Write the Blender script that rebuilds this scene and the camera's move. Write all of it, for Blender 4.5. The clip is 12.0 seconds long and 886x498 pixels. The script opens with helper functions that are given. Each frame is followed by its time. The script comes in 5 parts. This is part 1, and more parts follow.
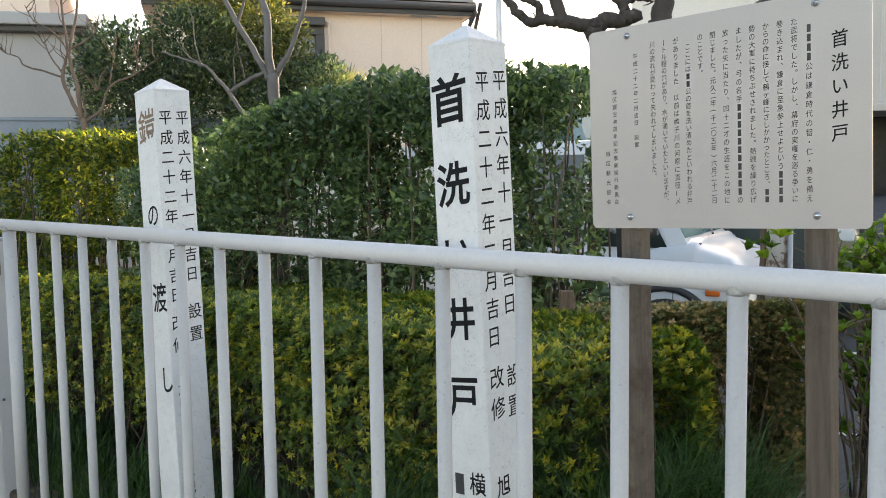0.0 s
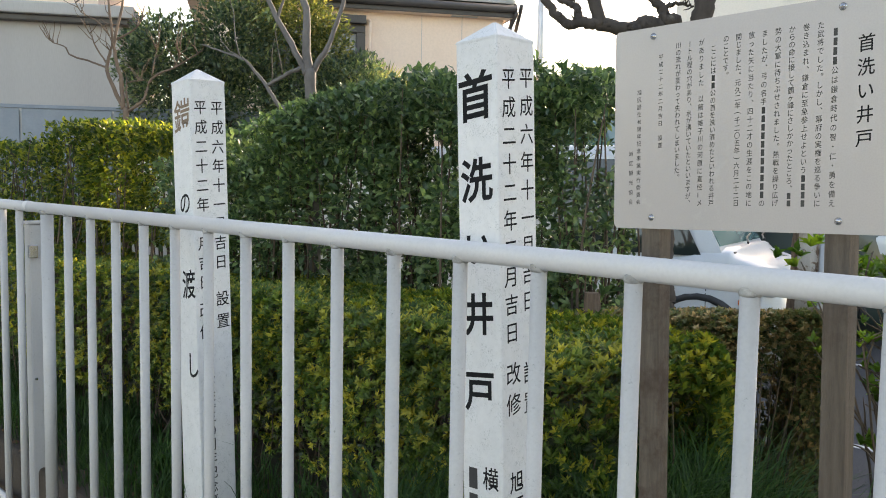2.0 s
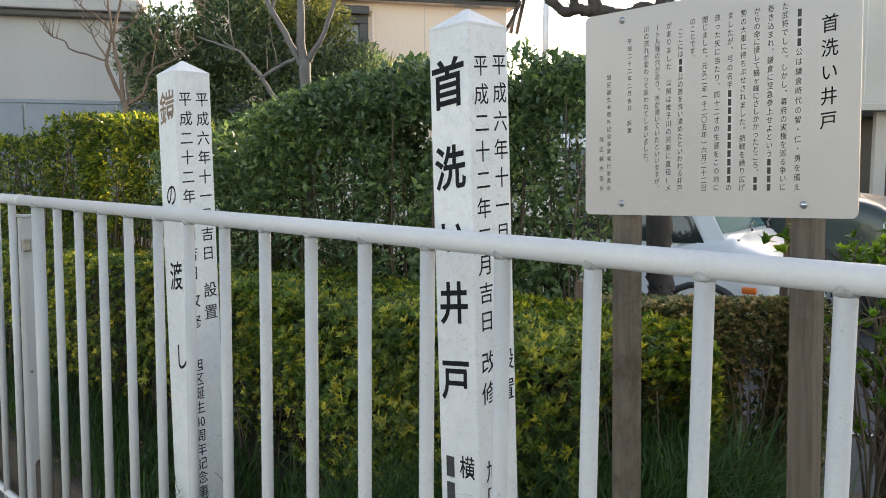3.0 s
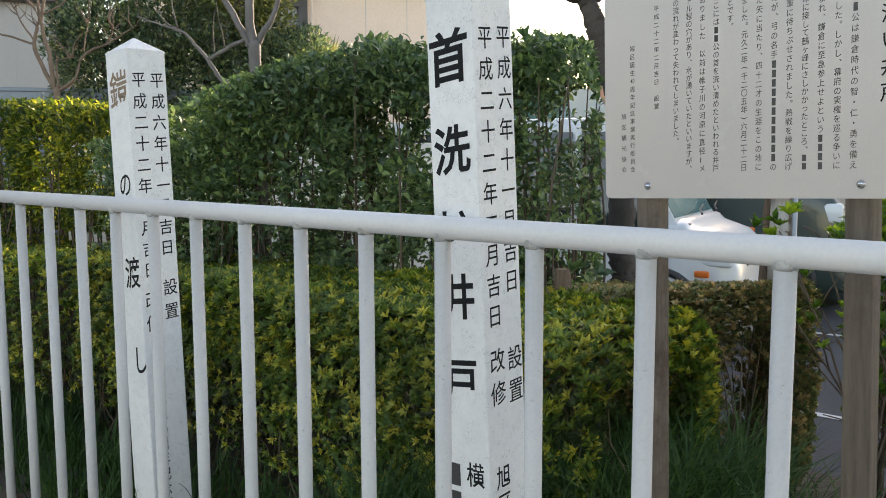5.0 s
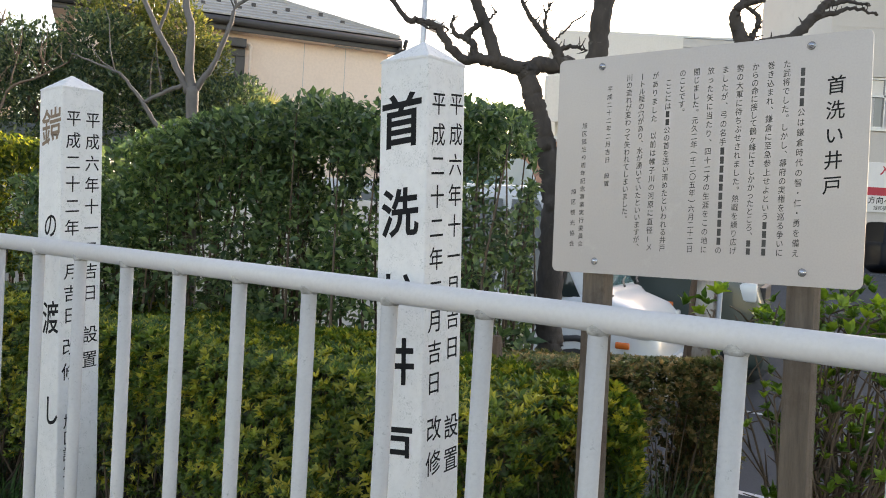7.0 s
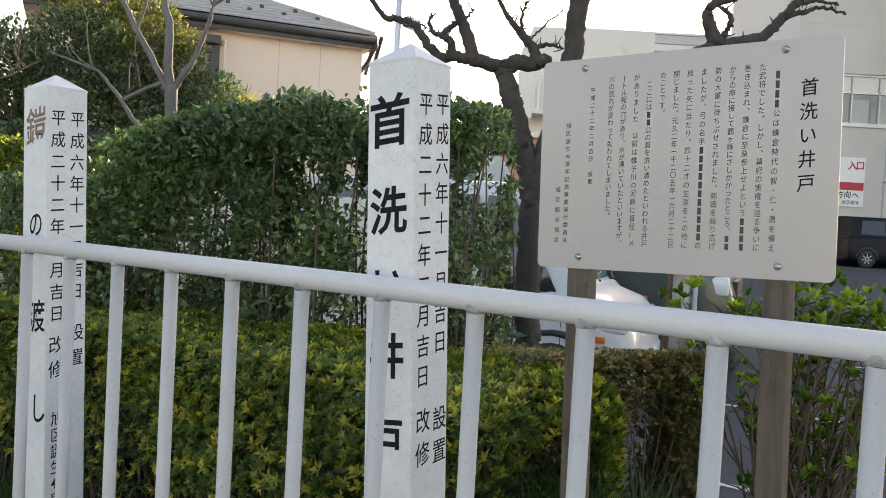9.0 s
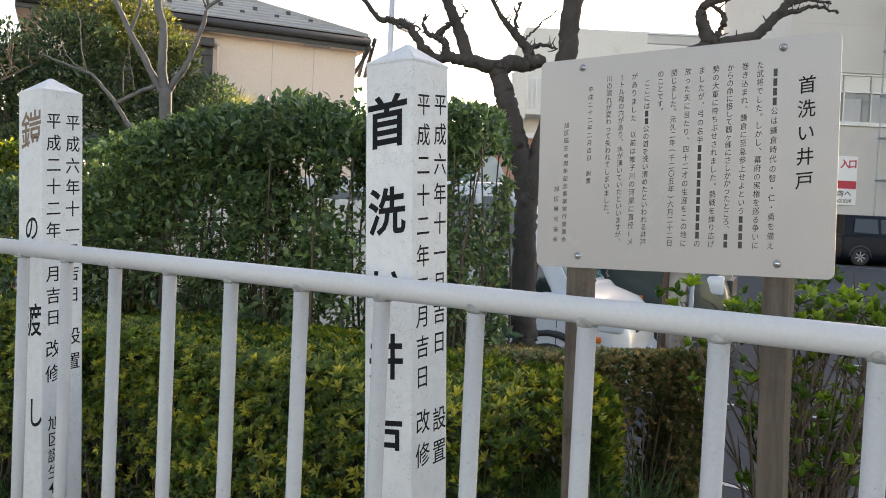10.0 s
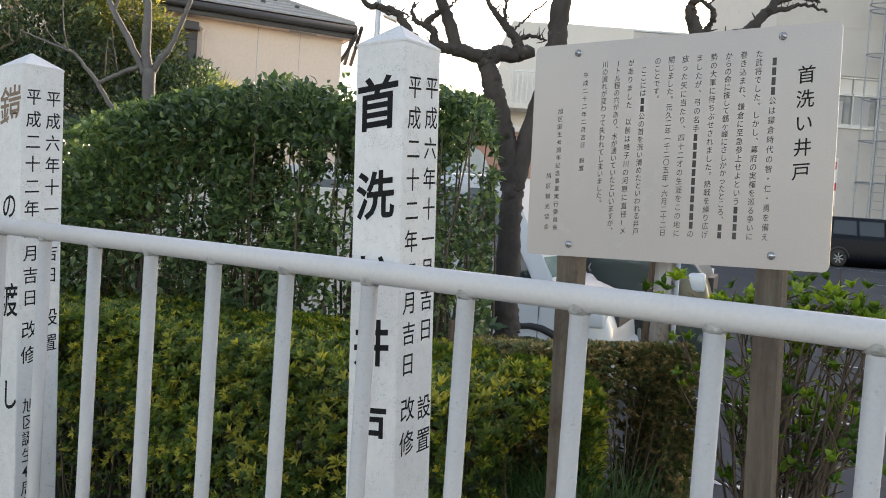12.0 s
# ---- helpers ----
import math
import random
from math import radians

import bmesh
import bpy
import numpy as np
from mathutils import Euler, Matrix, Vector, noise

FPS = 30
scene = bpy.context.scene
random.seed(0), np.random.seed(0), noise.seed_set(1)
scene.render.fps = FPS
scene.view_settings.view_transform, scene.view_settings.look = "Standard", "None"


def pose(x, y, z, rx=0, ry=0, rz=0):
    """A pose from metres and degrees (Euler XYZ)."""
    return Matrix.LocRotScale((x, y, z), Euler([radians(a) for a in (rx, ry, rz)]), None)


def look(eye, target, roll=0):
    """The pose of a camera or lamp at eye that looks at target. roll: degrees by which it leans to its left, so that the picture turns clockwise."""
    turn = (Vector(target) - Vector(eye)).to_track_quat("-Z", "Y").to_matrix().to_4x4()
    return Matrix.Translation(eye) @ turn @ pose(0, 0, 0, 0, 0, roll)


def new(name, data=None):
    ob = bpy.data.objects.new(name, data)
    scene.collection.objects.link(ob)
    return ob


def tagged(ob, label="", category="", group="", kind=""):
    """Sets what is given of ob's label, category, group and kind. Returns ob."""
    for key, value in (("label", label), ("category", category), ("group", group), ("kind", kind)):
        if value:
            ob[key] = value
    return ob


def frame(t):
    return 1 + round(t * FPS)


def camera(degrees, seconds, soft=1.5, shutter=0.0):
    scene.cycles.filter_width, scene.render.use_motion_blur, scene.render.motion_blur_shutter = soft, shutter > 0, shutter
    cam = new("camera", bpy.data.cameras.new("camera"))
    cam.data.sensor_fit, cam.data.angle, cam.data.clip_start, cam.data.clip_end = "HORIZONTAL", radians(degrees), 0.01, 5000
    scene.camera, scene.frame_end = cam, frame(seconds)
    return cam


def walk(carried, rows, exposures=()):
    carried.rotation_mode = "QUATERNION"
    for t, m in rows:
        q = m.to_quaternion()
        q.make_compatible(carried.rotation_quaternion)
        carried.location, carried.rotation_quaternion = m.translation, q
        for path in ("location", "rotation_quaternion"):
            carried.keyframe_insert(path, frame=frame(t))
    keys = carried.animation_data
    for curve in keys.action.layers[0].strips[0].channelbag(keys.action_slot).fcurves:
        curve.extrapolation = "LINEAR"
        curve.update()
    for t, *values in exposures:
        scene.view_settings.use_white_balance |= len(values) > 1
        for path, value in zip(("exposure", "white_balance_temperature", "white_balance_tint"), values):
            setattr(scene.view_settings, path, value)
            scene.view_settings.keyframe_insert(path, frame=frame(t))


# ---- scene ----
cam = camera(54.2, 12.0, soft=1.0)
PATH = [
    (0, (1.046, -1.08, 1.382), (-0.339, 0.353, 1.217), -0.8),
    (0.5, (1.047, -1.08, 1.379), (-0.35, 0.342, 1.216), 0.2),
    (1, (1.062, -1.075, 1.384), (-0.353, 0.329, 1.214), 0.4),
    (1.5, (1.067, -1.077, 1.377), (-0.353, 0.321, 1.21), 0.7),
    (2, (1.077, -1.069, 1.369), (-0.366, 0.306, 1.207), 1.0),
    (2.5, (1.101, -1.047, 1.369), (-0.349, 0.319, 1.193), 1.1),
    (3, (1.127, -1.007, 1.364), (-0.334, 0.346, 1.181), 0.4),
    (5, (0.924, -0.998, 1.353), (-0.427, 0.462, 1.143), -0.2),
    (5.5, (0.903, -0.988, 1.354), (-0.409, 0.508, 1.15), 0.4),
    (6, (0.887, -0.987, 1.361), (-0.385, 0.549, 1.216), 1.5),
    (6.5, (0.877, -0.999, 1.361), (-0.365, 0.565, 1.271), 2.6),
    (7, (0.88, -1.012, 1.361), (-0.342, 0.569, 1.291), 3.4),
    (7.5, (0.884, -1.022, 1.36), (-0.326, 0.569, 1.298), 3.7),
    (9.5, (0.885, -1.067, 1.363), (-0.281, 0.556, 1.286), 2.9),
    (10, (0.878, -1.067, 1.36), (-0.285, 0.558, 1.288), 2.7),
    (10.5, (0.872, -1.05, 1.358), (-0.278, 0.585, 1.286), 2.9),
    (11, (0.862, -1.049, 1.353), (-0.279, 0.592, 1.276), 3.4),
    (11.5, (0.856, -1.052, 1.347), (-0.273, 0.596, 1.262), 3.9),
    (12, (0.852, -1.052, 1.346), (-0.275, 0.598, 1.259), 4.0),
]
walk(cam, [(t, look(eye, target, roll)) for t, eye, target, roll in PATH], [(0.0, 1.86, 8550, 19.5), (5.0, 1.82, 8550, 19.5), (7.0, 1.74, 8550, 21.5), (12.0, 1.67, 8550, 22)])


# ---- world and light ----
SUN_AZ, SUN_EL = radians(-13.5), radians(16.3)          # bearing from +y towards -x, and height
sun_dir = Vector((math.sin(SUN_AZ) * math.cos(SUN_EL), math.cos(SUN_AZ) * math.cos(SUN_EL), math.sin(SUN_EL)))
world = bpy.data.worlds.new("sky")
scene.world = world
world.use_nodes = True
wt = world.node_tree
sky = wt.nodes.new("ShaderNodeTexSky")
sky.sky_type, sky.sun_disc = "NISHITA", False
sky.sun_elevation, sky.sun_rotation = SUN_EL, SUN_AZ
sky.air_density, sky.dust_density, sky.ozone_density = 1.0, 0.7, 1.0
wt.links.new(sky.outputs[0], wt.nodes["Background"].inputs[0])
wt.nodes["Background"].inputs[1].default_value = 0.15
sun = new("sun", bpy.data.lights.new("sun", "SUN"))
sun.data.energy, sun.data.angle, sun.data.color = 3.0, radians(0.8), (1.0, 0.93, 0.80)
sun.matrix_world = look(sun_dir * 30, (0, 0, 0))


# ---- materials ----
def nodes_of(name):
    m = bpy.data.materials.new(name)
    m.use_nodes = True
    t = m.node_tree
    return m, t, t.nodes["Principled BSDF"]


def add(t, kind, **kw):
    n = t.nodes.new(kind)
    for k, v in kw.items():
        n.inputs[k].default_value = v
    return n


def ramp(t, src, a, b, lo=0.35, hi=0.65):
    r = t.nodes.new("ShaderNodeValToRGB")
    r.color_ramp.elements[0].position, r.color_ramp.elements[1].position = lo, hi
    r.color_ramp.elements[0].color, r.color_ramp.elements[1].color = (*a, 1), (*b, 1)
    t.links.new(src, r.inputs[0])
    return r.outputs[0]


def mixc(t, fac, a, b):
    n = t.nodes.new("ShaderNodeMix")
    n.data_type = "RGBA"
    for s, v in ((n.inputs[0], fac), (n.inputs[6], a), (n.inputs[7], b)):
        if isinstance(v, (int, float)):
            s.default_value = v
        elif isinstance(v, tuple):
            s.default_value = (*v, 1)
        else:
            t.links.new(v, s)
    return n.outputs[2]


def noise_of(t, co, scale, detail=4, rough=0.6, stretch=None):
    if stretch:
        mp = t.nodes.new("ShaderNodeMapping")
        mp.inputs["Scale"].default_value = stretch
        t.links.new(co, mp.inputs[0])
        co = mp.outputs[0]
    n = add(t, "ShaderNodeTexNoise", Scale=scale, Detail=detail, Roughness=rough)
    t.links.new(co, n.inputs["Vector"])
    return n.outputs["Fac"]


def surface(name, c1, c2, rough=0.6, scale=3.0, fine=60.0, bump=0.15, metal=0.0, stretch=None, stain=None, stain_lo=0.6, stain_hi=0.72,
            stain_scale=14.0, coat=0.0, spec=0.5, world_space=False, per_object=0.0):
    """A two-scale surface: broad tone change, fine grain with relief, and stains with a shape of their own."""
    m, t, b = nodes_of(name)
    tc = t.nodes.new("ShaderNodeNewGeometry" if world_space else "ShaderNodeTexCoord")
    co = tc.outputs["Position"] if world_space else tc.outputs["Object"]
    big = noise_of(t, co, scale, stretch=stretch)
    col = ramp(t, big, c1, c2, 0.3, 0.7)
    grain = noise_of(t, co, fine, 3, stretch=stretch)
    col = mixc(t, ramp(t, grain, (0, 0, 0), (0.22, 0.22, 0.22), 0.4, 0.8), col, tuple(x * 0.6 for x in c1))
    if stain:
        s1 = ramp(t, noise_of(t, co, stain_scale, 6, 0.75), (0, 0, 0), (1, 1, 1), stain_lo, stain_hi)
        s2 = ramp(t, noise_of(t, co, stain_scale * 0.16, 2), (0, 0, 0), (1, 1, 1), 0.45, 0.62)
        mul = t.nodes.new("ShaderNodeMath")
        mul.operation = "MULTIPLY"
        t.links.new(s1, mul.inputs[0]), t.links.new(s2, mul.inputs[1])
        col = mixc(t, mul.outputs[0], col, stain)
    if per_object:
        oi = t.nodes.new("ShaderNodeObjectInfo")
        hs = t.nodes.new("ShaderNodeHueSaturation")
        ma = t.nodes.new("ShaderNodeMapRange")
        ma.inputs["To Min"].default_value, ma.inputs["To Max"].default_value = 1 - per_object, 1 + per_object
        t.links.new(oi.outputs["Random"], ma.inputs[0])
        t.links.new(ma.outputs[0], hs.inputs["Value"])
        t.links.new(col, hs.inputs["Color"])
        col = hs.outputs[0]
    t.links.new(col, b.inputs["Base Color"])
    rr = t.nodes.new("ShaderNodeMapRange")
    rr.inputs["To Min"].default_value, rr.inputs["To Max"].default_value = max(0.03, rough - 0.12), min(1, rough + 0.12)
    t.links.new(big, rr.inputs[0])
    t.links.new(rr.outputs[0], b.inputs["Roughness"])
    b.inputs["Metallic"].default_value = metal
    b.inputs["Specular IOR Level"].default_value = spec
    b.inputs["Coat Weight"].default_value = coat
    b.inputs["Coat Roughness"].default_value = 0.05
    if bump:
        bp = add(t, "ShaderNodeBump", Strength=bump, Distance=0.004)
        t.links.new(grain, bp.inputs["Height"])
        t.links.new(bp.outputs[0], b.inputs["Normal"])
    return m


def mult(t, a, b):
    n = t.nodes.new("ShaderNodeMix")
    n.data_type, n.blend_type = "RGBA", "MULTIPLY"
    n.inputs[0].default_value = 1.0
    t.links.new(a, n.inputs[6]), t.links.new(b, n.inputs[7])
    return n.outputs[2]


def leaf_mat(name, dark, mid, light, rough=0.38, glow=0.35, spec=0.5):
    """Leaves: each island its own tone, with light passing through."""
    m, t, b = nodes_of(name)
    g = t.nodes.new("ShaderNodeNewGeometry")
    r = t.nodes.new("ShaderNodeValToRGB")
    e = r.color_ramp.elements
    e[0].position, e[1].position = 0.0, 1.0
    e[0].color, e[1].color = (*dark, 1), (*light, 1)
    k = e.new(0.55)
    k.color = (*mid, 1)
    t.links.new(g.outputs["Random Per Island"], r.inputs[0])
    big = ramp(t, noise_of(t, g.outputs["Position"], 2.5, 3), (0.75, 0.75, 0.75), (1.15, 1.15, 1.0), 0.35, 0.65)
    fine = ramp(t, noise_of(t, g.outputs["Position"], 45, 2), (0.72, 0.74, 0.70), (1.25, 1.22, 1.15), 0.35, 0.65)
    big = mult(t, big, fine)
    mu = t.nodes.new("ShaderNodeMix")
    mu.data_type, mu.blend_type = "RGBA", "MULTIPLY"
    mu.inputs[0].default_value = 1.0
    t.links.new(r.outputs[0], mu.inputs[6]), t.links.new(big, mu.inputs[7])
    t.links.new(mu.outputs[2], b.inputs["Base Color"])
    b.inputs["Roughness"].default_value = rough
    b.inputs["Specular IOR Level"].default_value = spec
    tr = t.nodes.new("ShaderNodeBsdfTranslucent")
    hs = add(t, "ShaderNodeHueSaturation", Saturation=1.15, Value=2.0, Hue=0.48)
    t.links.new(mu.outputs[2], hs.inputs["Color"])
    t.links.new(hs.outputs[0], tr.inputs[0])
    mx = t.nodes.new("ShaderNodeMixShader")
    mx.inputs[0].default_value = glow
    t.links.new(b.outputs[0], mx.inputs[1]), t.links.new(tr.outputs[0], mx.inputs[2])
    t.links.new(mx.outputs[0], t.nodes["Material Output"].inputs[0])
    return m


def glass_mat(name, tint, rough=0.03, clear=0.0):
    m, t, b = nodes_of(name)
    b.inputs["Base Color"].default_value = (*tint, 1)
    b.inputs["Roughness"].default_value = rough
    b.inputs["Specular IOR Level"].default_value = 0.8
    b.inputs["Transmission Weight"].default_value = clear
    b.inputs["IOR"].default_value = 1.45
    return m


M = {
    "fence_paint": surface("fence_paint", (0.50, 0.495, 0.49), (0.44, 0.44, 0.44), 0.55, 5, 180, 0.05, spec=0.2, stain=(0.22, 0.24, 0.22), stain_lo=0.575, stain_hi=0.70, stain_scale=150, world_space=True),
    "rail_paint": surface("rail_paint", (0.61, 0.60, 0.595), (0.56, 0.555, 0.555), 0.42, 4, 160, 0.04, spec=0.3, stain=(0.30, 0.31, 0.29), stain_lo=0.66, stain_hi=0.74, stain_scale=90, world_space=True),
    "weld": surface("weld", (0.22, 0.22, 0.21), (0.55, 0.55, 0.54), 0.6, 60, 240, 0.6, stain=(0.08, 0.08, 0.07), stain_scale=120, world_space=True),
    "post_paint": surface("post_paint", (0.74, 0.74, 0.74), (0.65, 0.66, 0.665), 0.6, 5, 90, 0.10, spec=0.2, stain=(0.42, 0.44, 0.44), stain_lo=0.52, stain_hi=0.62, stain_scale=260, world_space=True),
    "black_paint": surface("black_paint", (0.010, 0.011, 0.012), (0.02, 0.021, 0.023), 0.85, 30, 200, 0.05, spec=0.12),
    "brown_paint": surface("brown_paint", (0.16, 0.10, 0.065), (0.26, 0.18, 0.12), 0.6, 40, 200, 0.05),
    "bar_ink": surface("bar_ink", (0.03, 0.03, 0.032), (0.05, 0.05, 0.05), 0.5, 30, 200, 0.03),
    "board": surface("board", (0.425, 0.398, 0.392), (0.395, 0.372, 0.366), 0.36, 2, 300, 0.03, metal=0.15, stain=(0.44, 0.43, 0.41), stain_scale=8),
    "steel": surface("steel", (0.62, 0.61, 0.6), (0.5, 0.5, 0.5), 0.22, 20, 300, 0.05, metal=1.0),
    "timber": surface("timber", (0.095, 0.074, 0.056), (0.175, 0.139, 0.107), 0.85, 9, 70, 0.9, stretch=(9, 9, 0.7), stain=(0.075, 0.048, 0.034), stain_lo=0.48, stain_hi=0.66, stain_scale=9),
    "old_wood": surface("old_wood", (0.10, 0.065, 0.045), (0.22, 0.15, 0.11), 0.85, 6, 70, 0.9, stretch=(10, 10, 1), stain=(0.04, 0.03, 0.025), stain_scale=9),
    "peel_paint": surface("peel_paint", (0.13, 0.085, 0.06), (0.24, 0.17, 0.125), 0.8, 6, 60, 0.9, stretch=(8, 8, 1), stain=(0.52, 0.51, 0.48), stain_lo=0.40, stain_hi=0.46, stain_scale=15),
    "bark": surface("bark", (0.035, 0.03, 0.027), (0.085, 0.07, 0.062), 0.9, 9, 60, 1.0, stretch=(1, 1, 0.5), stain=(0.16, 0.15, 0.13), stain_scale=12, world_space=True),
    "pale_bark": surface("pale_bark", (0.105, 0.097, 0.095), (0.185, 0.172, 0.165), 0.8, 8, 60, 0.6, stain=(0.10, 0.085, 0.07), stain_scale=18, world_space=True),
    "tan_bark": surface("tan_bark", (0.13, 0.088, 0.064), (0.22, 0.155, 0.115), 0.8, 8, 60, 0.6, stain=(0.13, 0.09, 0.06), stain_scale=14, world_space=True),
    "twig": surface("twig", (0.07, 0.05, 0.035), (0.14, 0.10, 0.07), 0.85, 12, 90, 0.5, world_space=True),
    "soil": surface("soil", (0.035, 0.026, 0.019), (0.075, 0.055, 0.04), 0.95, 4, 40, 1.0, world_space=True),
    "asphalt": surface("asphalt", (0.062, 0.064, 0.068), (0.09, 0.092, 0.097), 0.9, 0.5, 90, 1.0, stain=(0.11, 0.11, 0.115), stain_scale=60, spec=0.12, world_space=True),
    "line_paint": surface("line_paint", (0.62, 0.62, 0.60), (0.45, 0.45, 0.44), 0.7, 6, 60, 0.4, stain=(0.1, 0.1, 0.1), stain_scale=25, world_space=True),
    "paving": surface("paving", (0.26, 0.25, 0.24), (0.33, 0.32, 0.31), 0.8, 2, 50, 0.5, world_space=True),
    "cream_wall": surface("cream_wall", (0.91, 0.71, 0.585), (0.94, 0.75, 0.62), 0.85, 0.8, 30, 0.25, stain=(0.78, 0.60, 0.49), stain_lo=0.5, stain_hi=0.8, stain_scale=2),
    "grey_wall": surface("grey_wall", (0.46, 0.45, 0.445), (0.51, 0.50, 0.49), 0.85, 0.7, 30, 0.2, stretch=(2.5, 2.5, 0.4), stain=(0.48, 0.46, 0.45), stain_lo=0.5, stain_hi=0.8, stain_scale=3),
    "blue_panel": surface("blue_panel", (0.20, 0.245, 0.30), (0.26, 0.305, 0.36), 0.5, 3, 40, 0.1, stain=(0.25, 0.28, 0.31), stain_scale=4),
    "roof_tile": surface("roof_tile", (0.36, 0.34, 0.32), (0.44, 0.42, 0.40), 0.75, 3, 30, 0.4, per_object=0.1),
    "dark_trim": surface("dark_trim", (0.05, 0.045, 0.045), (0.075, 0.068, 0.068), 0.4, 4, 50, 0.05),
    "office_wall": surface("office_wall", (0.54, 0.51, 0.475), (0.59, 0.56, 0.525), 0.8, 0.4, 20, 0.2, stain=(0.42, 0.40, 0.36), stain_lo=0.5, stain_hi=0.8, stain_scale=1.2),
    "pale_wall": surface("pale_wall", (0.70, 0.67, 0.62), (0.76, 0.73, 0.68), 0.8, 0.4, 20, 0.15, stain=(0.58, 0.55, 0.5), stain_scale=1),
    "alu": surface("alu", (0.55, 0.56, 0.57), (0.48, 0.49, 0.5), 0.4, 6, 80, 0.05, metal=0.7),
    "galv": surface("galv", (0.30, 0.32, 0.34), (0.38, 0.40, 0.42), 0.5, 6, 60, 0.1, metal=0.6),
    "brick_red": surface("brick_red", (0.42, 0.22, 0.16), (0.50, 0.29, 0.21), 0.85, 1, 30, 0.3),
    "car_white": surface("car_white", (0.58, 0.61, 0.63), (0.60, 0.63, 0.65), 0.35, 1, 200, 0.0, coat=0.3),
    "car_green": surface("car_green", (0.022, 0.040, 0.036), (0.026, 0.046, 0.041), 0.35, 1, 200, 0.0, coat=0.4),
    "car_navy": surface("car_navy", (0.004, 0.006, 0.011), (0.006, 0.008, 0.014), 0.4, 1, 200, 0.0, coat=0.0, spec=0.2),
    "car_silver": surface("car_silver", (0.58, 0.60, 0.62), (0.60, 0.62, 0.64), 0.3, 1, 200, 0.0, coat=0.8, metal=0.3),
    "car_teal": surface("car_teal", (0.16, 0.27, 0.28), (0.19, 0.30, 0.31), 0.3, 1, 200, 0.0, coat=0.6),
    "rubber": surface("rubber", (0.02, 0.02, 0.02), (0.035, 0.035, 0.035), 0.8, 10, 90, 0.2),
    "dark_plastic": surface("dark_plastic", (0.025, 0.025, 0.027), (0.04, 0.04, 0.042), 0.55, 10, 90, 0.1),
    "car_glass": glass_mat("car_glass", (0.018, 0.026, 0.028)),
    "teal_glass": glass_mat("teal_glass", (0.09, 0.19, 0.18), 0.06),
    "house_glass": glass_mat("house_glass", (0.20, 0.21, 0.21), 0.08),
    "lamp_clear": glass_mat("lamp_clear", (0.62, 0.66, 0.68), 0.1),
    "lamp_amber": glass_mat("lamp_amber", (0.75, 0.16, 0.03), 0.15),
    "sign_white": surface("sign_white", (0.78, 0.77, 0.76), (0.74, 0.73, 0.72), 0.5, 2, 50, 0.0),
    "sign_red": surface("sign_red", (0.55, 0.03, 0.06), (0.5, 0.03, 0.05), 0.5, 2, 50, 0.0),
    "azalea": leaf_mat("azalea", (0.036, 0.085, 0.024), (0.115, 0.185, 0.040), (0.46, 0.43, 0.085), 0.45, 0.30, 0.35),
    "azalea_red": leaf_mat("azalea_red", (0.06, 0.10, 0.042), (0.155, 0.16, 0.07), (0.40, 0.29, 0.16), 0.38, 0.28, 0.5),
    # Azalea leaves again, with the shade inside the hedge put into the colour.
    "azalea_shade": leaf_mat("azalea_shade", (0.014, 0.028, 0.011), (0.028, 0.052, 0.017), (0.055, 0.085, 0.026), 0.45, 0.2),
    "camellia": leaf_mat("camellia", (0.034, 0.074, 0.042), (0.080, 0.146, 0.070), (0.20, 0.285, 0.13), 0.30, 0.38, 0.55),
    # Lit copy of camellia: sunlight put into a yellower, more translucent leaf tone.
    "camellia_sun_tint": leaf_mat("camellia_sun_tint", (0.028, 0.06, 0.020), (0.08, 0.13, 0.032), (0.32, 0.34, 0.08), 0.32, 0.55, 0.5),
    "evergreen": leaf_mat("evergreen", (0.030, 0.062, 0.040), (0.075, 0.125, 0.070), (0.24, 0.29, 0.14), 0.28, 0.36, 0.6),
    "yellow_leaf": leaf_mat("yellow_leaf", (0.05, 0.08, 0.032), (0.11, 0.145, 0.05), (0.32, 0.31, 0.11), 0.4, 0.45),
    "shrub_leaf": leaf_mat("shrub_leaf", (0.04, 0.10, 0.022), (0.085, 0.18, 0.035), (0.20, 0.32, 0.06), 0.42, 0.42, 0.35),
    "grass": leaf_mat("grass", (0.015, 0.046, 0.014), (0.027, 0.076, 0.020), (0.058, 0.125, 0.034), 0.5, 0.22, 0.25),
    "palm_leaf": leaf_mat("palm_leaf", (0.20, 0.22, 0.10), (0.28, 0.30, 0.13), (0.38, 0.38, 0.18), 0.45, 0.30),
    "dry_leaf": leaf_mat("dry_leaf", (0.09, 0.05, 0.03), (0.16, 0.09, 0.05), (0.26, 0.17, 0.10), 0.7, 0.2),
}


# ---- builders ----
def to_mesh(name, bm, smooth=False):
    me = bpy.data.meshes.new(name)
    bm.to_mesh(me)
    bm.free()
    for p in me.polygons:
        p.use_smooth = smooth
    return me


def part(name, bm, material, parent=None, label="", smooth=False):
    """A bmesh or mesh as ONE object, under a thing or a part."""
    me = bm if isinstance(bm, bpy.types.Mesh) else to_mesh(name, bm, smooth)
    if material and not me.materials:
        me.materials.append(M[material])
    ob = new(name, me)
    ob.parent = parent
    return tagged(ob, label)


def thing(name, label, category, group="", kind="", at=(0, 0, 0), turn=0.0, scale=1.0):
    ob = new(name)
    ob.empty_display_size = 0.1
    ob.matrix_world = pose(*at, 0, 0, turn) @ Matrix.Diagonal((scale, scale, scale, 1))
    return tagged(ob, label, category, group, kind)


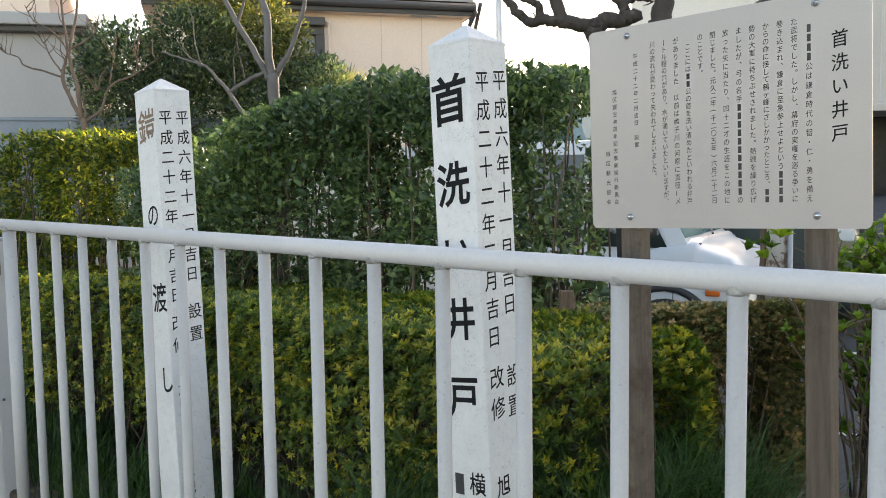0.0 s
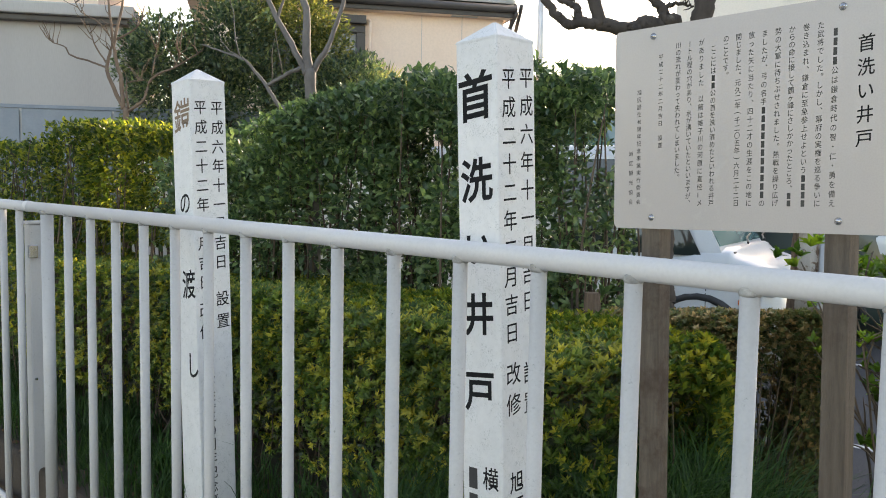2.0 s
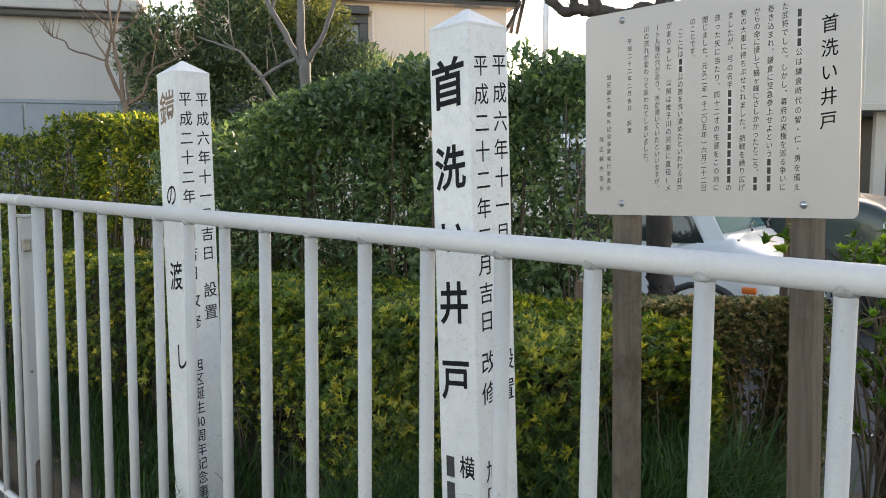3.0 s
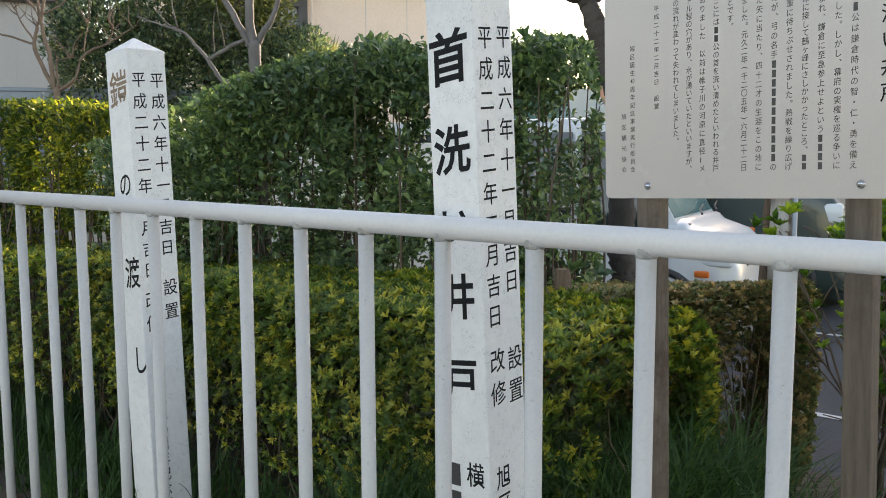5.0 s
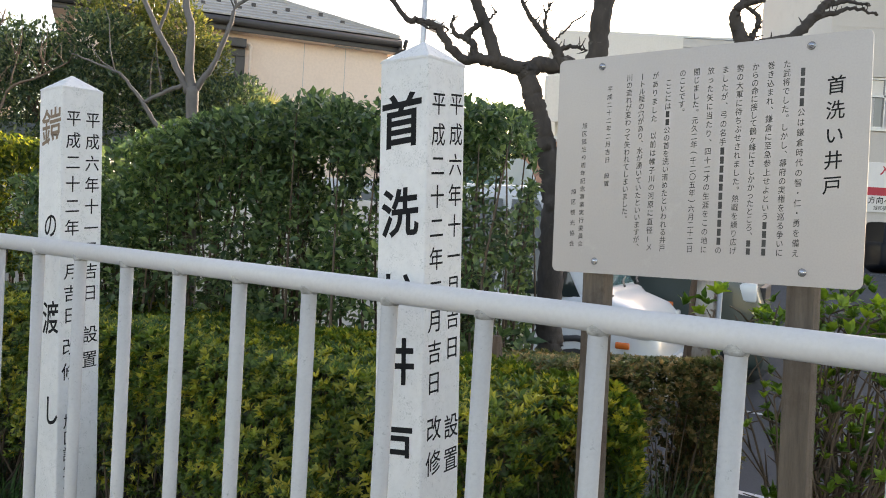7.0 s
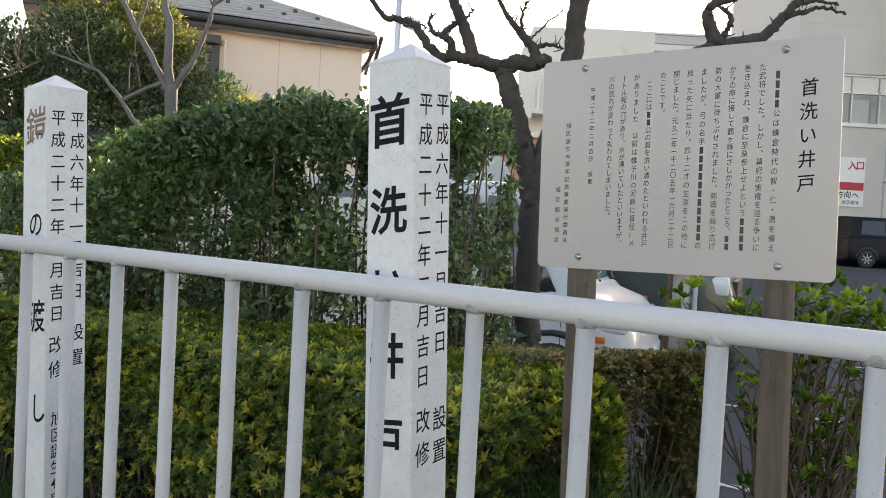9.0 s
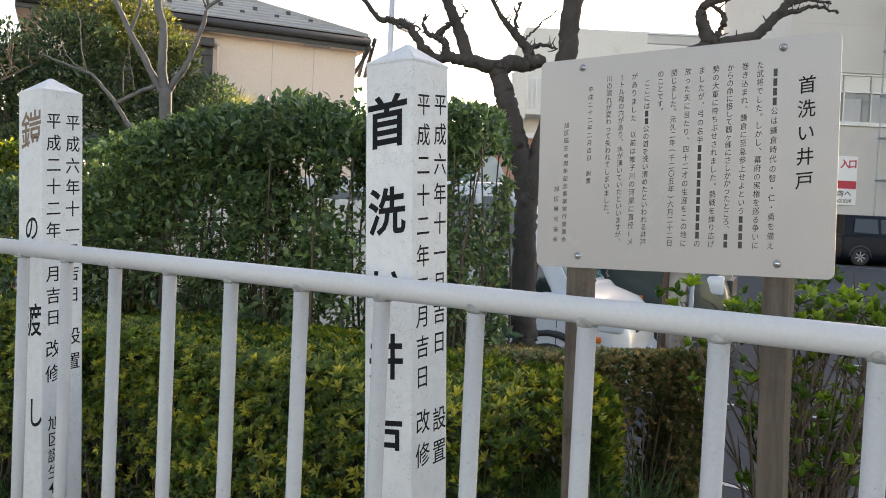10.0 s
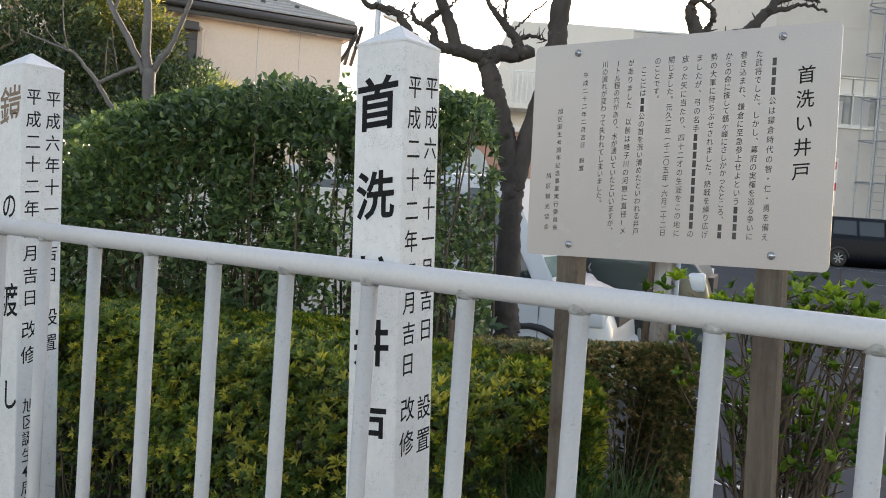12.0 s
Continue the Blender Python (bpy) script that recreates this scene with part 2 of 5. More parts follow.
def box(bm, lo, hi, bevel=0.0, segs=2, m=None):
    lo, hi = Vector(lo), Vector(hi)
    r = bmesh.ops.create_cube(bm, size=1.0, matrix=(m or Matrix()) @ Matrix.Translation((lo + hi) / 2) @ Matrix.Diagonal((*(hi - lo), 1)))
    if bevel:
        es = {e for v in r["verts"] for e in v.link_edges}
        bmesh.ops.bevel(bm, geom=list(es), offset=bevel, segments=segs, affect="EDGES", profile=0.5)
    return bm


def slab(lo, hi, bevel=0.0, segs=2):
    return box(bmesh.new(), lo, hi, bevel, segs)


def tube(bm, pts, radii, sides=10, cap=True, lump=0.0):
    """A tapered tube along a line of points."""
    pts = [Vector(p) for p in pts]
    rings, up = [], Vector((0.31, 0.22, 0.92)).normalized()
    for i, p in enumerate(pts):
        d = (pts[min(i + 1, len(pts) - 1)] - pts[max(i - 1, 0)]).normalized()
        a = d.cross(up)
        if a.length < 0.05:
            a = d.cross(Vector((1, 0, 0)))
        a.normalize()
        b = d.cross(a)
        ring = []
        for k in range(sides):
            w = 2 * math.pi * k / sides
            r = radii[i] * (1 + lump * (random.random() - 0.5) * 2)
            ring.append(bm.verts.new(p + a * math.cos(w) * r + b * math.sin(w) * r))
        rings.append(ring)
    for r0, r1 in zip(rings, rings[1:]):
        for k in range(sides):
            bm.faces.new((r0[k], r0[(k + 1) % sides], r1[(k + 1) % sides], r1[k]))
    if cap:
        bm.faces.new(rings[0][::-1]), bm.faces.new(rings[-1])
    return bm


def smooth_line(pts, n=4, wob=0.0):
    """Points along a soft curve through pts."""
    pts = [Vector(p) for p in pts]
    out = []
    for i in range(len(pts) - 1):
        p0, p1, p2, p3 = pts[max(i - 1, 0)], pts[i], pts[i + 1], pts[min(i + 2, len(pts) - 1)]
        for k in range(n):
            u = k / n
            q = 0.5 * ((2 * p1) + (p2 - p0) * u + (2 * p0 - 5 * p1 + 4 * p2 - p3) * u * u + (3 * p1 - p0 - 3 * p2 + p3) * u ** 3)
            if wob and (i or k):
                q = q + Vector((random.uniform(-wob, wob), random.uniform(-wob, wob), random.uniform(-wob, wob)))
            out.append(q)
    out.append(pts[-1])
    return out


def limb(bm, pts, r0, r1, wob=0.0, lump=0.12, sides=9, steps=4):
    line = smooth_line(pts, steps, wob)
    n = len(line) - 1
    tube(bm, line, [r0 + (r1 - r0) * i / n for i in range(n + 1)], sides, True, lump)
    return line


def polys(name, co, faces_per, idx, material, smooth=False):
    """A mesh from arrays: co (n, 3), idx (m, faces_per)."""
    me = bpy.data.meshes.new(name)
    co, idx = np.asarray(co, np.float32), np.asarray(idx, np.int32)
    me.vertices.add(len(co))
    me.vertices.foreach_set("co", co.ravel())
    me.loops.add(idx.size)
    me.loops.foreach_set("vertex_index", idx.ravel())
    me.polygons.add(len(idx))
    me.polygons.foreach_set("loop_start", np.arange(0, idx.size, faces_per, dtype=np.int32))
    me.update(calc_edges=True)
    if smooth:
        me.polygons.foreach_set("use_smooth", np.ones(len(idx), bool))
    me.materials.append(M[material])
    return me


def unit(v):
    return v / np.maximum(np.linalg.norm(v, axis=1, keepdims=True), 1e-6)


def leaf_mesh(name, P, D, N, L, W, material, fold=0.18, curl=0.15, whorl=1):
    """Folded, curling leaves: bases P, directions D, faces N, lengths L, widths W."""
    n = len(P)
    D = unit(D)
    S = unit(np.cross(D, N))
    N = np.cross(S, D)
    L, W = np.broadcast_to(L, n)[:, None], np.broadcast_to(W, n)[:, None]
    mid = P + D * L * 0.5
    lo = P + D * L * 0.22
    v = np.stack([P, lo + S * W * 0.36 + N * W * fold * 0.7, mid + D * L * 0.08 + S * W * 0.5 + N * W * fold, P + D * L - N * L * curl,
                  mid + D * L * 0.08 - S * W * 0.5 + N * W * fold, lo - S * W * 0.36 + N * W * fold * 0.7, mid + N * L * curl * 0.15], 1).reshape(-1, 3)
    k = np.array([[0, 1, 6], [1, 2, 6], [2, 3, 6], [3, 4, 6], [4, 5, 6], [5, 0, 6]])
    idx = k[None] + 7 * np.arange(n)[:, None, None]
    if whorl > 1:                                              # the leaves of a whorl share their base
        idx = np.where(idx % 7 == 0, (idx // (7 * whorl)) * (7 * whorl), idx)
    idx = idx.reshape(-1, 3)
    return polys(name, v, 3, idx, material, True)


def rosettes(name, C, A, count, L, W, material, rng, spread=(0.5, 1.15)):
    """Whorls of leaves at C about the axes A."""
    n = len(C)
    A = unit(A)
    T = unit(np.cross(A, rng.normal(size=(n, 3))))
    B = np.cross(A, T)
    C2, A2, T2, B2 = (np.repeat(q, count, 0) for q in (C, A, T, B))
    w = (np.tile(np.arange(count), n) / count * 2 * np.pi + rng.uniform(-0.4, 0.4, n * count))[:, None]
    tilt = rng.uniform(*spread, n * count)[:, None]
    R = T2 * np.cos(w) + B2 * np.sin(w)
    D = A2 * np.cos(tilt) + R * np.sin(tilt)
    size = np.repeat(rng.uniform(0.7, 1.2, n), count) * rng.uniform(0.8, 1.15, n * count)
    return leaf_mesh(name, C2, D, A2 - D * 0.3 + rng.normal(size=D.shape) * 0.12, L * size, W * size, material, whorl=count)


def lumps(P, freq, amp, seed):
    """Soft random field at P."""
    rng = np.random.default_rng(seed)
    out = np.zeros(len(P))
    for f in (1.0, 2.1, 4.3):
        for _ in range(3):
            k = rng.normal(size=3) * freq * f
            out += np.sin(P @ k + rng.uniform(0, 6.3)) / f / 3
    return out * amp


# ---- ground ----
def ground_z(y):
    return -0.60 + 0.70 * min(max((y - 8.0) / 28.0, 0.0), 1.0)


bm = bmesh.new()
ys = [-600, -60, -6, 0, 2.5, 8, 12, 16, 20, 24, 28, 32, 36, 60, 200, 900]
xs = [-900, -200, -60, -30, -15, -8, -4, 0, 4, 8, 15, 30, 60, 200, 900]
grid = [[bm.verts.new((x, y, ground_z(y))) for x in xs] for y in ys]
for r0, r1 in zip(grid, grid[1:]):
    for a, b, c, d in zip(r0, r0[1:], r1[1:], r1):
        bm.faces.new((a, b, c, d))
tagged(part("ground", bm, "asphalt"), "dark grey asphalt car park with worn white lines", "ground", kind="structure")
tagged(part("planting_bed", slab((-14, 0.06, -0.7), (0.95, 2.62, -0.15), 0.02), "soil"), "dark soil bed between the fence and the car park", "soil", kind="structure")
tagged(part("pavement", slab((-14, -4.5, -0.7), (8, 0.055, -0.45), 0.004), "paving"), "grey paved footway beside the fence", "pavement", kind="structure")


def road_line(a, b, w):
    a, b = Vector(a), Vector(b)
    n = Vector((a.y - b.y, b.x - a.x)).normalized() * w / 2
    bm = bmesh.new()
    k = 12
    rows = []
    for i in range(k + 1):
        p = a + (b - a) * i / k
        rows.append([bm.verts.new((p.x + s * n.x, p.y + s * n.y, ground_z(p.y) + 0.006)) for s in (-1, 1)])
    for r0, r1 in zip(rows, rows[1:]):
        bm.faces.new((r0[0], r0[1], r1[1], r1[0]))
    tagged(part("road_marking", bm, "line_paint"), "worn white parking line on the asphalt", "road marking", "parking lines", "structure")


road_line((-1.2, 5.0), (4.0, 5.1), 0.09)
road_line((-2.6, 7.9), (3.2, 8.3), 0.09)
road_line((-1.3, 11.6), (3.2, 12.0), 0.09)
road_line((-9.0, 35.5), (8.0, 34.0), 0.14)
road_line((-3.0, 28.0), (8.0, 26.5), 0.12)


# ---- houses and buildings behind ----
# The cream house: its wall faces (0.861, -0.508); local x runs along the eave, local y goes back into the house.
house = thing("house", "cream rendered house with a grey tiled hip roof", "house", at=(-9.86 * 0.861, 9.86 * 0.508, -0.05), turn=59.46)
ZE = 3.55
WX0, WX1 = -0.30, 1.02                                      # the window's edges along the wall
for lo, hi in (((-1.0, 0, -0.5), (WX0, 0.16, ZE)), ((WX1, 0, -0.5), (3.02, 0.16, ZE)), ((WX0, 0, -0.5), (WX1, 0.16, 2.30)), ((WX0, 0, 3.32), (WX1, 0.16, ZE)),
               ((2.86, 0.16, -0.5), (3.02, 7.5, ZE)), ((-1.0, 7.34, -0.5), (2.86, 7.5, ZE)), ((-1.0, 0.16, -0.5), (-0.84, 7.34, ZE))):
    part("wall", slab(lo, hi), "cream_wall", house)
for x in (1.85, 2.42):
    part("wall_joint", slab((x, -0.003, 0.2), (x + 0.006, 0.0, ZE)), "grey_wall", house)
win = part("window", slab((WX0, 0.05, 2.30), (WX1, 0.075, 3.32)), "house_glass", house, "window with dark brown frame and drawn pale blind")
for lo, hi in (((WX0 - 0.05, -0.03, 3.26), (WX1 + 0.05, 0.06, 3.36)), ((WX0 - 0.05, -0.03, 2.26), (WX1 + 0.05, 0.06, 2.34)), ((WX1 - 0.07, -0.03, 2.34), (WX1 + 0.05, 0.06, 3.26)),
               ((WX0 - 0.05, -0.03, 2.34), (WX0 + 0.05, 0.06, 3.26)), ((-0.09, -0.02, 2.34), (-0.02, 0.05, 3.26))):
    part("window_frame", slab(lo, hi, 0.006), "dark_trim", win)
part("shutter_box", slab((WX0 - 0.05, -0.12, 3.37), (WX1 + 0.05, -0.002, 3.48), 0.01), "dark_trim", house)
bm = bmesh.new()
tube(bm, smooth_line([(1.10, 0.0, 3.38), (1.10, -0.05, 3.42), (1.13, -0.07, 3.40), (1.13, -0.07, 3.2), (1.14, -0.07, 1.5)], 4), [0.022] * 17, 8)
part("drain_pipe", bm, "cream_wall", house, smooth=True)
part("soffit_vent", slab((2.25, -0.13, ZE - 0.006), (2.62, -0.03, ZE + 0.004)), "grey_wall", house)
# eaves, gutter and tiled hip roof; the eave overhangs a little
EX0, EX1, EY0, EY1, RISE = -1.25, 3.10, -0.16, 8.1, 0.42
part("soffit", slab((EX0, EY0, ZE), (EX1, EY1, ZE + 0.03)), "cream_wall", house)
part("fascia", slab((EX0, EY0 - 0.03, ZE), (EX1, EY0, ZE + 0.16), 0.006), "dark_trim", house)
part("fascia", slab((EX1, EY0 - 0.03, ZE), (EX1 + 0.03, EY1, ZE + 0.16), 0.006), "dark_trim", house)
bm = bmesh.new()
tube(bm, [(EX0, EY0 - 0.075, ZE + 0.11), (EX1 + 0.04, EY0 - 0.075, ZE + 0.11)], [0.05, 0.05], 10)
part("gutter", bm, "dark_trim", house, smooth=True)
bm = bmesh.new()
tube(bm, smooth_line([(EX1 + 0.04, EY0 - 0.1, ZE + 0.06), (EX1 - 0.02, EY0 + 0.1, ZE - 0.16), (EX1 - 0.06, 0.30, ZE - 0.34)], 4), [0.028] * 9, 8)
part("downpipe", bm, "dark_trim", house, smooth=True)
for dx in (0.0, 0.09):
    bm = bmesh.new()
    tube(bm, [(EX1 + 0.03 + dx, EY0 - 0.05, ZE + 0.17), (EX1 + 0.10 + dx, EY0 + 0.55, ZE - 0.26)], [0.028, 0.028], 8)
    part("eave_bracket", bm, "dark_trim", house, smooth=True)
roof = part("roof", slab((EX0 + 0.1, EY0 + 0.5, ZE + 0.04), (EX1 - 0.5, EY1 - 0.5, ZE + 0.2)), "dark_trim", house, "grey roof of flat overlapping tiles")
half = (EY1 - EY0) / 2


def tile_course(i, run, low):
    """One course of flat tiles on the slope that faces the car park, cut by the hip at its end."""
    a, b = i * run, (i + 1) * run + 0.05
    bm = bmesh.new()
    vs = []
    for d, lift in ((a, 0.035), (b, 0.012)):
        for x in (EX0, EX1 - d):
            vs.append(bm.verts.new((x, EY0 - 0.05 + d, low + d * RISE + lift)))
    top = [bm.verts.new((v.co.x, v.co.y, v.co.z + 0.022)) for v in vs]
    bm.faces.new((top[0], top[1], top[3], top[2]))
    bm.faces.new((vs[0], vs[1], top[1], top[0]))
    bm.faces.new((vs[1], vs[3], top[3], top[1]))
    bm.faces.new((vs[2], vs[0], top[0], top[2]))
    part("tile_course", bm, "roof_tile", roof)


for i in range(22):
    tile_course(i, half / 22, ZE + 0.15)
bm = bmesh.new()                                              # the end slope, round the hip
c = [bm.verts.new(p) for p in ((EX1 + 0.03, EY0, ZE + 0.17), (EX1 + 0.03, EY1, ZE + 0.17), (EX1 - half, EY0 + half, ZE + 0.17 + half * RISE))]
bm.faces.new(c)
c = [bm.verts.new(p) for p in ((EX0 + 0.02, EY1, ZE + 0.17), (EX0 + 0.02, EY0, ZE + 0.17), (EX0 + 0.02, EY0 + half, ZE + 0.16 + half * RISE))]
bm.faces.new(c)
c = [bm.verts.new(p) for p in ((EX1, EY1, ZE + 0.17), (EX0, EY1, ZE + 0.17), (EX0, EY0 + half, ZE + 0.17 + half * RISE), (EX1 - half, EY0 + half, ZE + 0.17 + half * RISE))]
bm.faces.new(c)
part("back_slope", bm, "roof_tile", roof)
bm = bmesh.new()
tube(bm, [(EX1 + 0.02, EY0 - 0.03, ZE + 0.19), (EX1 - half, EY0 + half, ZE + 0.21 + half * RISE)], [0.05, 0.05], 8)
part("hip_cap", bm, "roof_tile", roof, smooth=True)
for i in range(14):                                          # snow guards in two staggered rows near the eave
    d = 0.40 + 0.34 * (i % 2)
    x = EX1 - 0.72 - i * 0.235
    part("snow_guard", slab((x, EY0 + d - 0.05, ZE + 0.19 + d * RISE), (x + 0.06, EY0 + d, ZE + 0.245 + d * RISE), 0.008), "dark_trim", roof)

# the grey house beyond the blue panels
grey = thing("house", "grey-beige rendered house wall with a projecting ledge", "house", at=(-11.5 * 0.861, 11.5 * 0.508, 0), turn=59.46)
part("wall", slab((-14, 0, -0.5), (-2.15, 6, 3.35)), "grey_wall", grey)
part("ledge", slab((-14, -0.16, 3.35), (-2.05, 6.0, 3.43), 0.01), "dark_trim", grey)
part("ledge", slab((-14, -0.26, 3.432), (-1.95, 6.1, 3.60), 0.02), "grey_wall", grey)
part("upper_wall", slab((-14, 0.25, 3.602), (-2.5, 6, 5.6)), "cream_wall", grey)
for i in range(9):
    part("wall_joint", slab((-12.6 + i * 1.25, -0.004, 0.1), (-12.593 + i * 1.25, 0, 3.34)), "grey_wall", grey)

pf = thing("panel_fence", "blue-grey sheet metal panel fence on posts", "fence", at=(-8.0 * 0.861, 8.0 * 0.508, 0), turn=59.46)
for i in range(9):
    x = -7.4 + i * 0.92
    part("panel", slab((x + 0.012, 0, -0.38), (x + 0.908, 0.022, 1.92 + 0.003 * (i % 2)), 0.004), "blue_panel", pf)
    part("post", slab((x - 0.03, 0.024, -0.45), (x + 0.03, 0.08, 1.90), 0.004), "galv", pf)
part("top_rail", slab((-7.4, -0.012, 1.925), (0.9, 0.035, 1.965), 0.006), "blue_panel", pf)

# low white wall beyond the tall hedge
lw = thing("garden_wall", "low pale grey concrete garden wall", "wall", at=(-6.6 * 0.861, 6.6 * 0.508, 0), turn=59.46)
for i in range(12):
    for j in range(5):
        part("block", slab((-1.6 + i * 0.4 + 0.004, 0, j * 0.36 - 0.40), (-1.2 + i * 0.4 - 0.004, 0.12, j * 0.36 - 0.052), 0.006, 1), "pale_wall", lw)

# the office: its front runs roughly across the view
office = thing("office_building", "beige office building with strip windows and a caged ladder", "building", at=(-8.46, 43.96, 0.0), turn=36.3, scale=1.31)
OH = 12.0
for lo, hi in (((-1.45, 0, 0), (14, 8, 5.25)), ((-1.45, 0, 7.15), (14, 8, OH)), ((-1.45, 0, 5.25), (-0.35, 8, 7.15)), ((2.80, 0, 5.25), (14, 8, 7.15)), ((-0.35, 0.25, 5.25), (2.80, 8, 7.15))):
    part("wall", slab(lo, hi), "office_wall", office)
part("wing_wall", slab((-7.5, 0.6, 3.35), (-1.46, 8, 7.7)), "office_wall", office)
part("wing_parapet", slab((-7.6, 0.5, 7.7), (-1.47, 8, 7.95), 0.02), "pale_wall", office)
part("wing_canopy", slab((-7.6, -0.3, 3.1), (-1.47, 8, 3.345), 0.02), "office_wall", office)
# Back of the open ground floor: its shade is painted as the dark trim colour.
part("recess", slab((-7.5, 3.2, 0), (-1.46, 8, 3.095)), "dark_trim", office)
part("column", slab((-5.2, 0.4, 0), (-4.8, 0.8, 3.095), 0.02), "office_wall", office)
for z in (3.42, 8.95):
    part("wall_joint", slab((-1.455, -0.012, z), (14, 0.0, z + 0.015)), "office_wall", office)
for i in range(4):
    part("panel_joint", slab((-6.9 + i * 1.3, 0.585, 3.36), (-6.87 + i * 1.3, 0.6, 7.68)), "alu", office)
for i in range(3):
    x0, x1 = -0.35 + i * 1.05, 0.70 + i * 1.05
    w = part("window", slab((x0, 0.16, 5.25), (x1, 0.18, 7.15)), "house_glass", office)
    for lo, hi in (((x0, 0.06, 5.25), (x0 + 0.05, 0.16, 6.42)), ((x0, 0.06, 6.50), (x0 + 0.03, 0.16, 7.15)), ((x0 + 0.05, 0.08, 6.42), (x1, 0.16, 6.50)), ((x0 + 0.05, 0.08, 5.25), (x1, 0.16, 5.33)), ((x0 + 0.03, 0.08, 7.07), (x1, 0.16, 7.15))):
        part("window_frame", slab(lo, hi), "alu", w)
    part("blind", slab((x0 + 0.05, 0.150, 6.51), (x1 - 0.02, 0.158, 7.06)), "pale_wall", w, "drawn pale blind")
    part("curtain", slab((x0 + 0.08, 0.150, 5.34), (x1 - 0.32, 0.156, 6.40 - 0.2 * (i % 2))), "grey_wall", w)
part("window_jamb", slab((2.75, 0.05, 5.25), (2.80, 0.16, 7.15)), "alu", office)
part("sill", slab((-0.45, -0.08, 5.15), (2.9, 0.0, 5.25), 0.01), "alu", office)
lad = part("ladder", slab((2.62, -0.30, 0.6), (2.68, -0.24, OH)), "galv", office, "grey steel ladder in a safety cage")
part("stile", slab((3.12, -0.30, 0.6), (3.18, -0.24, OH)), "galv", lad)
for i in range(34):
    part("rung", slab((2.68, -0.29, 0.8 + i * 0.33), (3.12, -0.26, 0.835 + i * 0.33)), "galv", lad)
for z in (1.6, 3.1, 4.65, 6.2, 7.85, 9.48, 9.70, 11.2):
    bm = bmesh.new()
    tube(bm, smooth_line([(2.65, -0.3, z), (2.0, -0.45, z), (1.7, -0.8, z), (2.1, -1.15, z), (2.9, -1.15, z), (3.2, -0.8, z), (3.15, -0.3, z)], 3), [0.028] * 19, 6)
    part("cage_hoop", bm, "galv", lad, smooth=True)
for x, y in ((1.72, -0.8), (2.1, -1.13), (2.9, -1.13)):
    for z0, z1 in ((1.6, 9.48), (9.70, 12.0)):
        part("cage_strip", slab((x - 0.03, y - 0.012, z0), (x + 0.03, y + 0.012, z1)), "galv", lad)

low = thing("building", "pale low building with a flat stained parapet", "building", at=(-22.4, 44.1, 0.06), turn=36.3, scale=1.25)
part("wall", slab((-0.6, 0, 0), (9, 6, 9.6)), "pale_wall", low)
part("parapet", slab((-0.8, -0.25, 9.6), (9.2, 6, 10.0), 0.03), "office_wall", low)
part("roof_edge", slab((-0.8, -0.3, 10.002), (9.2, 6, 10.12), 0.02), "alu", low)
for i in range(5):
    part("wall_joint", slab((0.9 + i * 1.7, -0.02, 0.2), (0.94 + i * 1.7, 0, 9.58)), "alu", low)

bal = thing("building", "white building with railed outside landings", "building", at=(-16.0, 26.8, -0.06), turn=36.3, scale=1.25)
part("wall", slab((0.35, 0.9, 0), (4.2, 5, 7.2)), "pale_wall", bal)
for z in (4.35, 1.6):
    lan = part("landing", slab((-0.1, 0, z), (2.6, 0.9, z + 0.16), 0.01), "pale_wall", bal)
    part("hand_rail", slab((-0.1, 0.0, z + 1.12), (2.6, 0.05, z + 1.17)), "alu", lan)
    for i in range(18):
        part("baluster", slab((-0.08 + i * 0.15, 0.012, z + 0.16), (-0.055 + i * 0.15, 0.037, z + 1.12)), "alu", lan)
part("landing_panel", slab((-0.12, -0.03, 4.2), (0.35, 0.0, 5.6), 0.01), "pale_wall", bal)
brick = thing("building", "red-brown brick building beyond the hedge", "building", at=(-11.9, 18.45, -0.2), turn=36.3, scale=1.25)
part("wall", slab((0.2, 0, 0), (2.3, 3, 3.0)), "brick_red", brick)
part("roof_edge", slab((0.1, -0.1, 3.0), (2.4, 3.1, 3.12), 0.02), "pale_wall", brick)

pole = thing("utility_pole", "slim pale grey steel pole", "pole", at=(-9.25, 11.12, -0.4))
bm = bmesh.new()
tube(bm, [(0, 0, 0), (0, 0, 4), (0, 0, 9)], [0.075, 0.065, 0.05], 12)
part("shaft", bm, "alu", pole, smooth=True)
bm = bmesh.new()
box(bm, (0.12, -0.10, -0.08), (0.40, 0.08, 0.12), 0.02, 2, pose(0, 0, 5.30, 0, 20, 35))
head = part("lamp_head", bm, "alu", pole, "square grey floodlight")
bm = bmesh.new()
tube(bm, [(0.03, 0.02, 5.28), (0.13, 0.09, 5.25)], [0.02, 0.02], 8)
part("arm", bm, "galv", pole)


# ---- lettering ----
GLYPHS = {}


def glyph(ch, bold):
    if (ch, bold) not in GLYPHS:
        cu = bpy.data.curves.new("type", "FONT")
        cu.body, cu.size, cu.offset, cu.resolution_u = ch, 1.0, bold, 3
        ob = new("type", cu)
        me = bpy.data.meshes.new_from_object(ob.evaluated_get(bpy.context.evaluated_depsgraph_get()))
        co = np.array([v.co[:2] for v in me.vertices]).reshape(-1, 2)
        fs = [tuple(p.vertices) for p in me.polygons]
        bpy.data.objects.remove(ob)
        bpy.data.curves.remove(cu)
        bpy.data.meshes.remove(me)
        GLYPHS[ch, bold] = co, fs
    return GLYPHS[ch, bold]


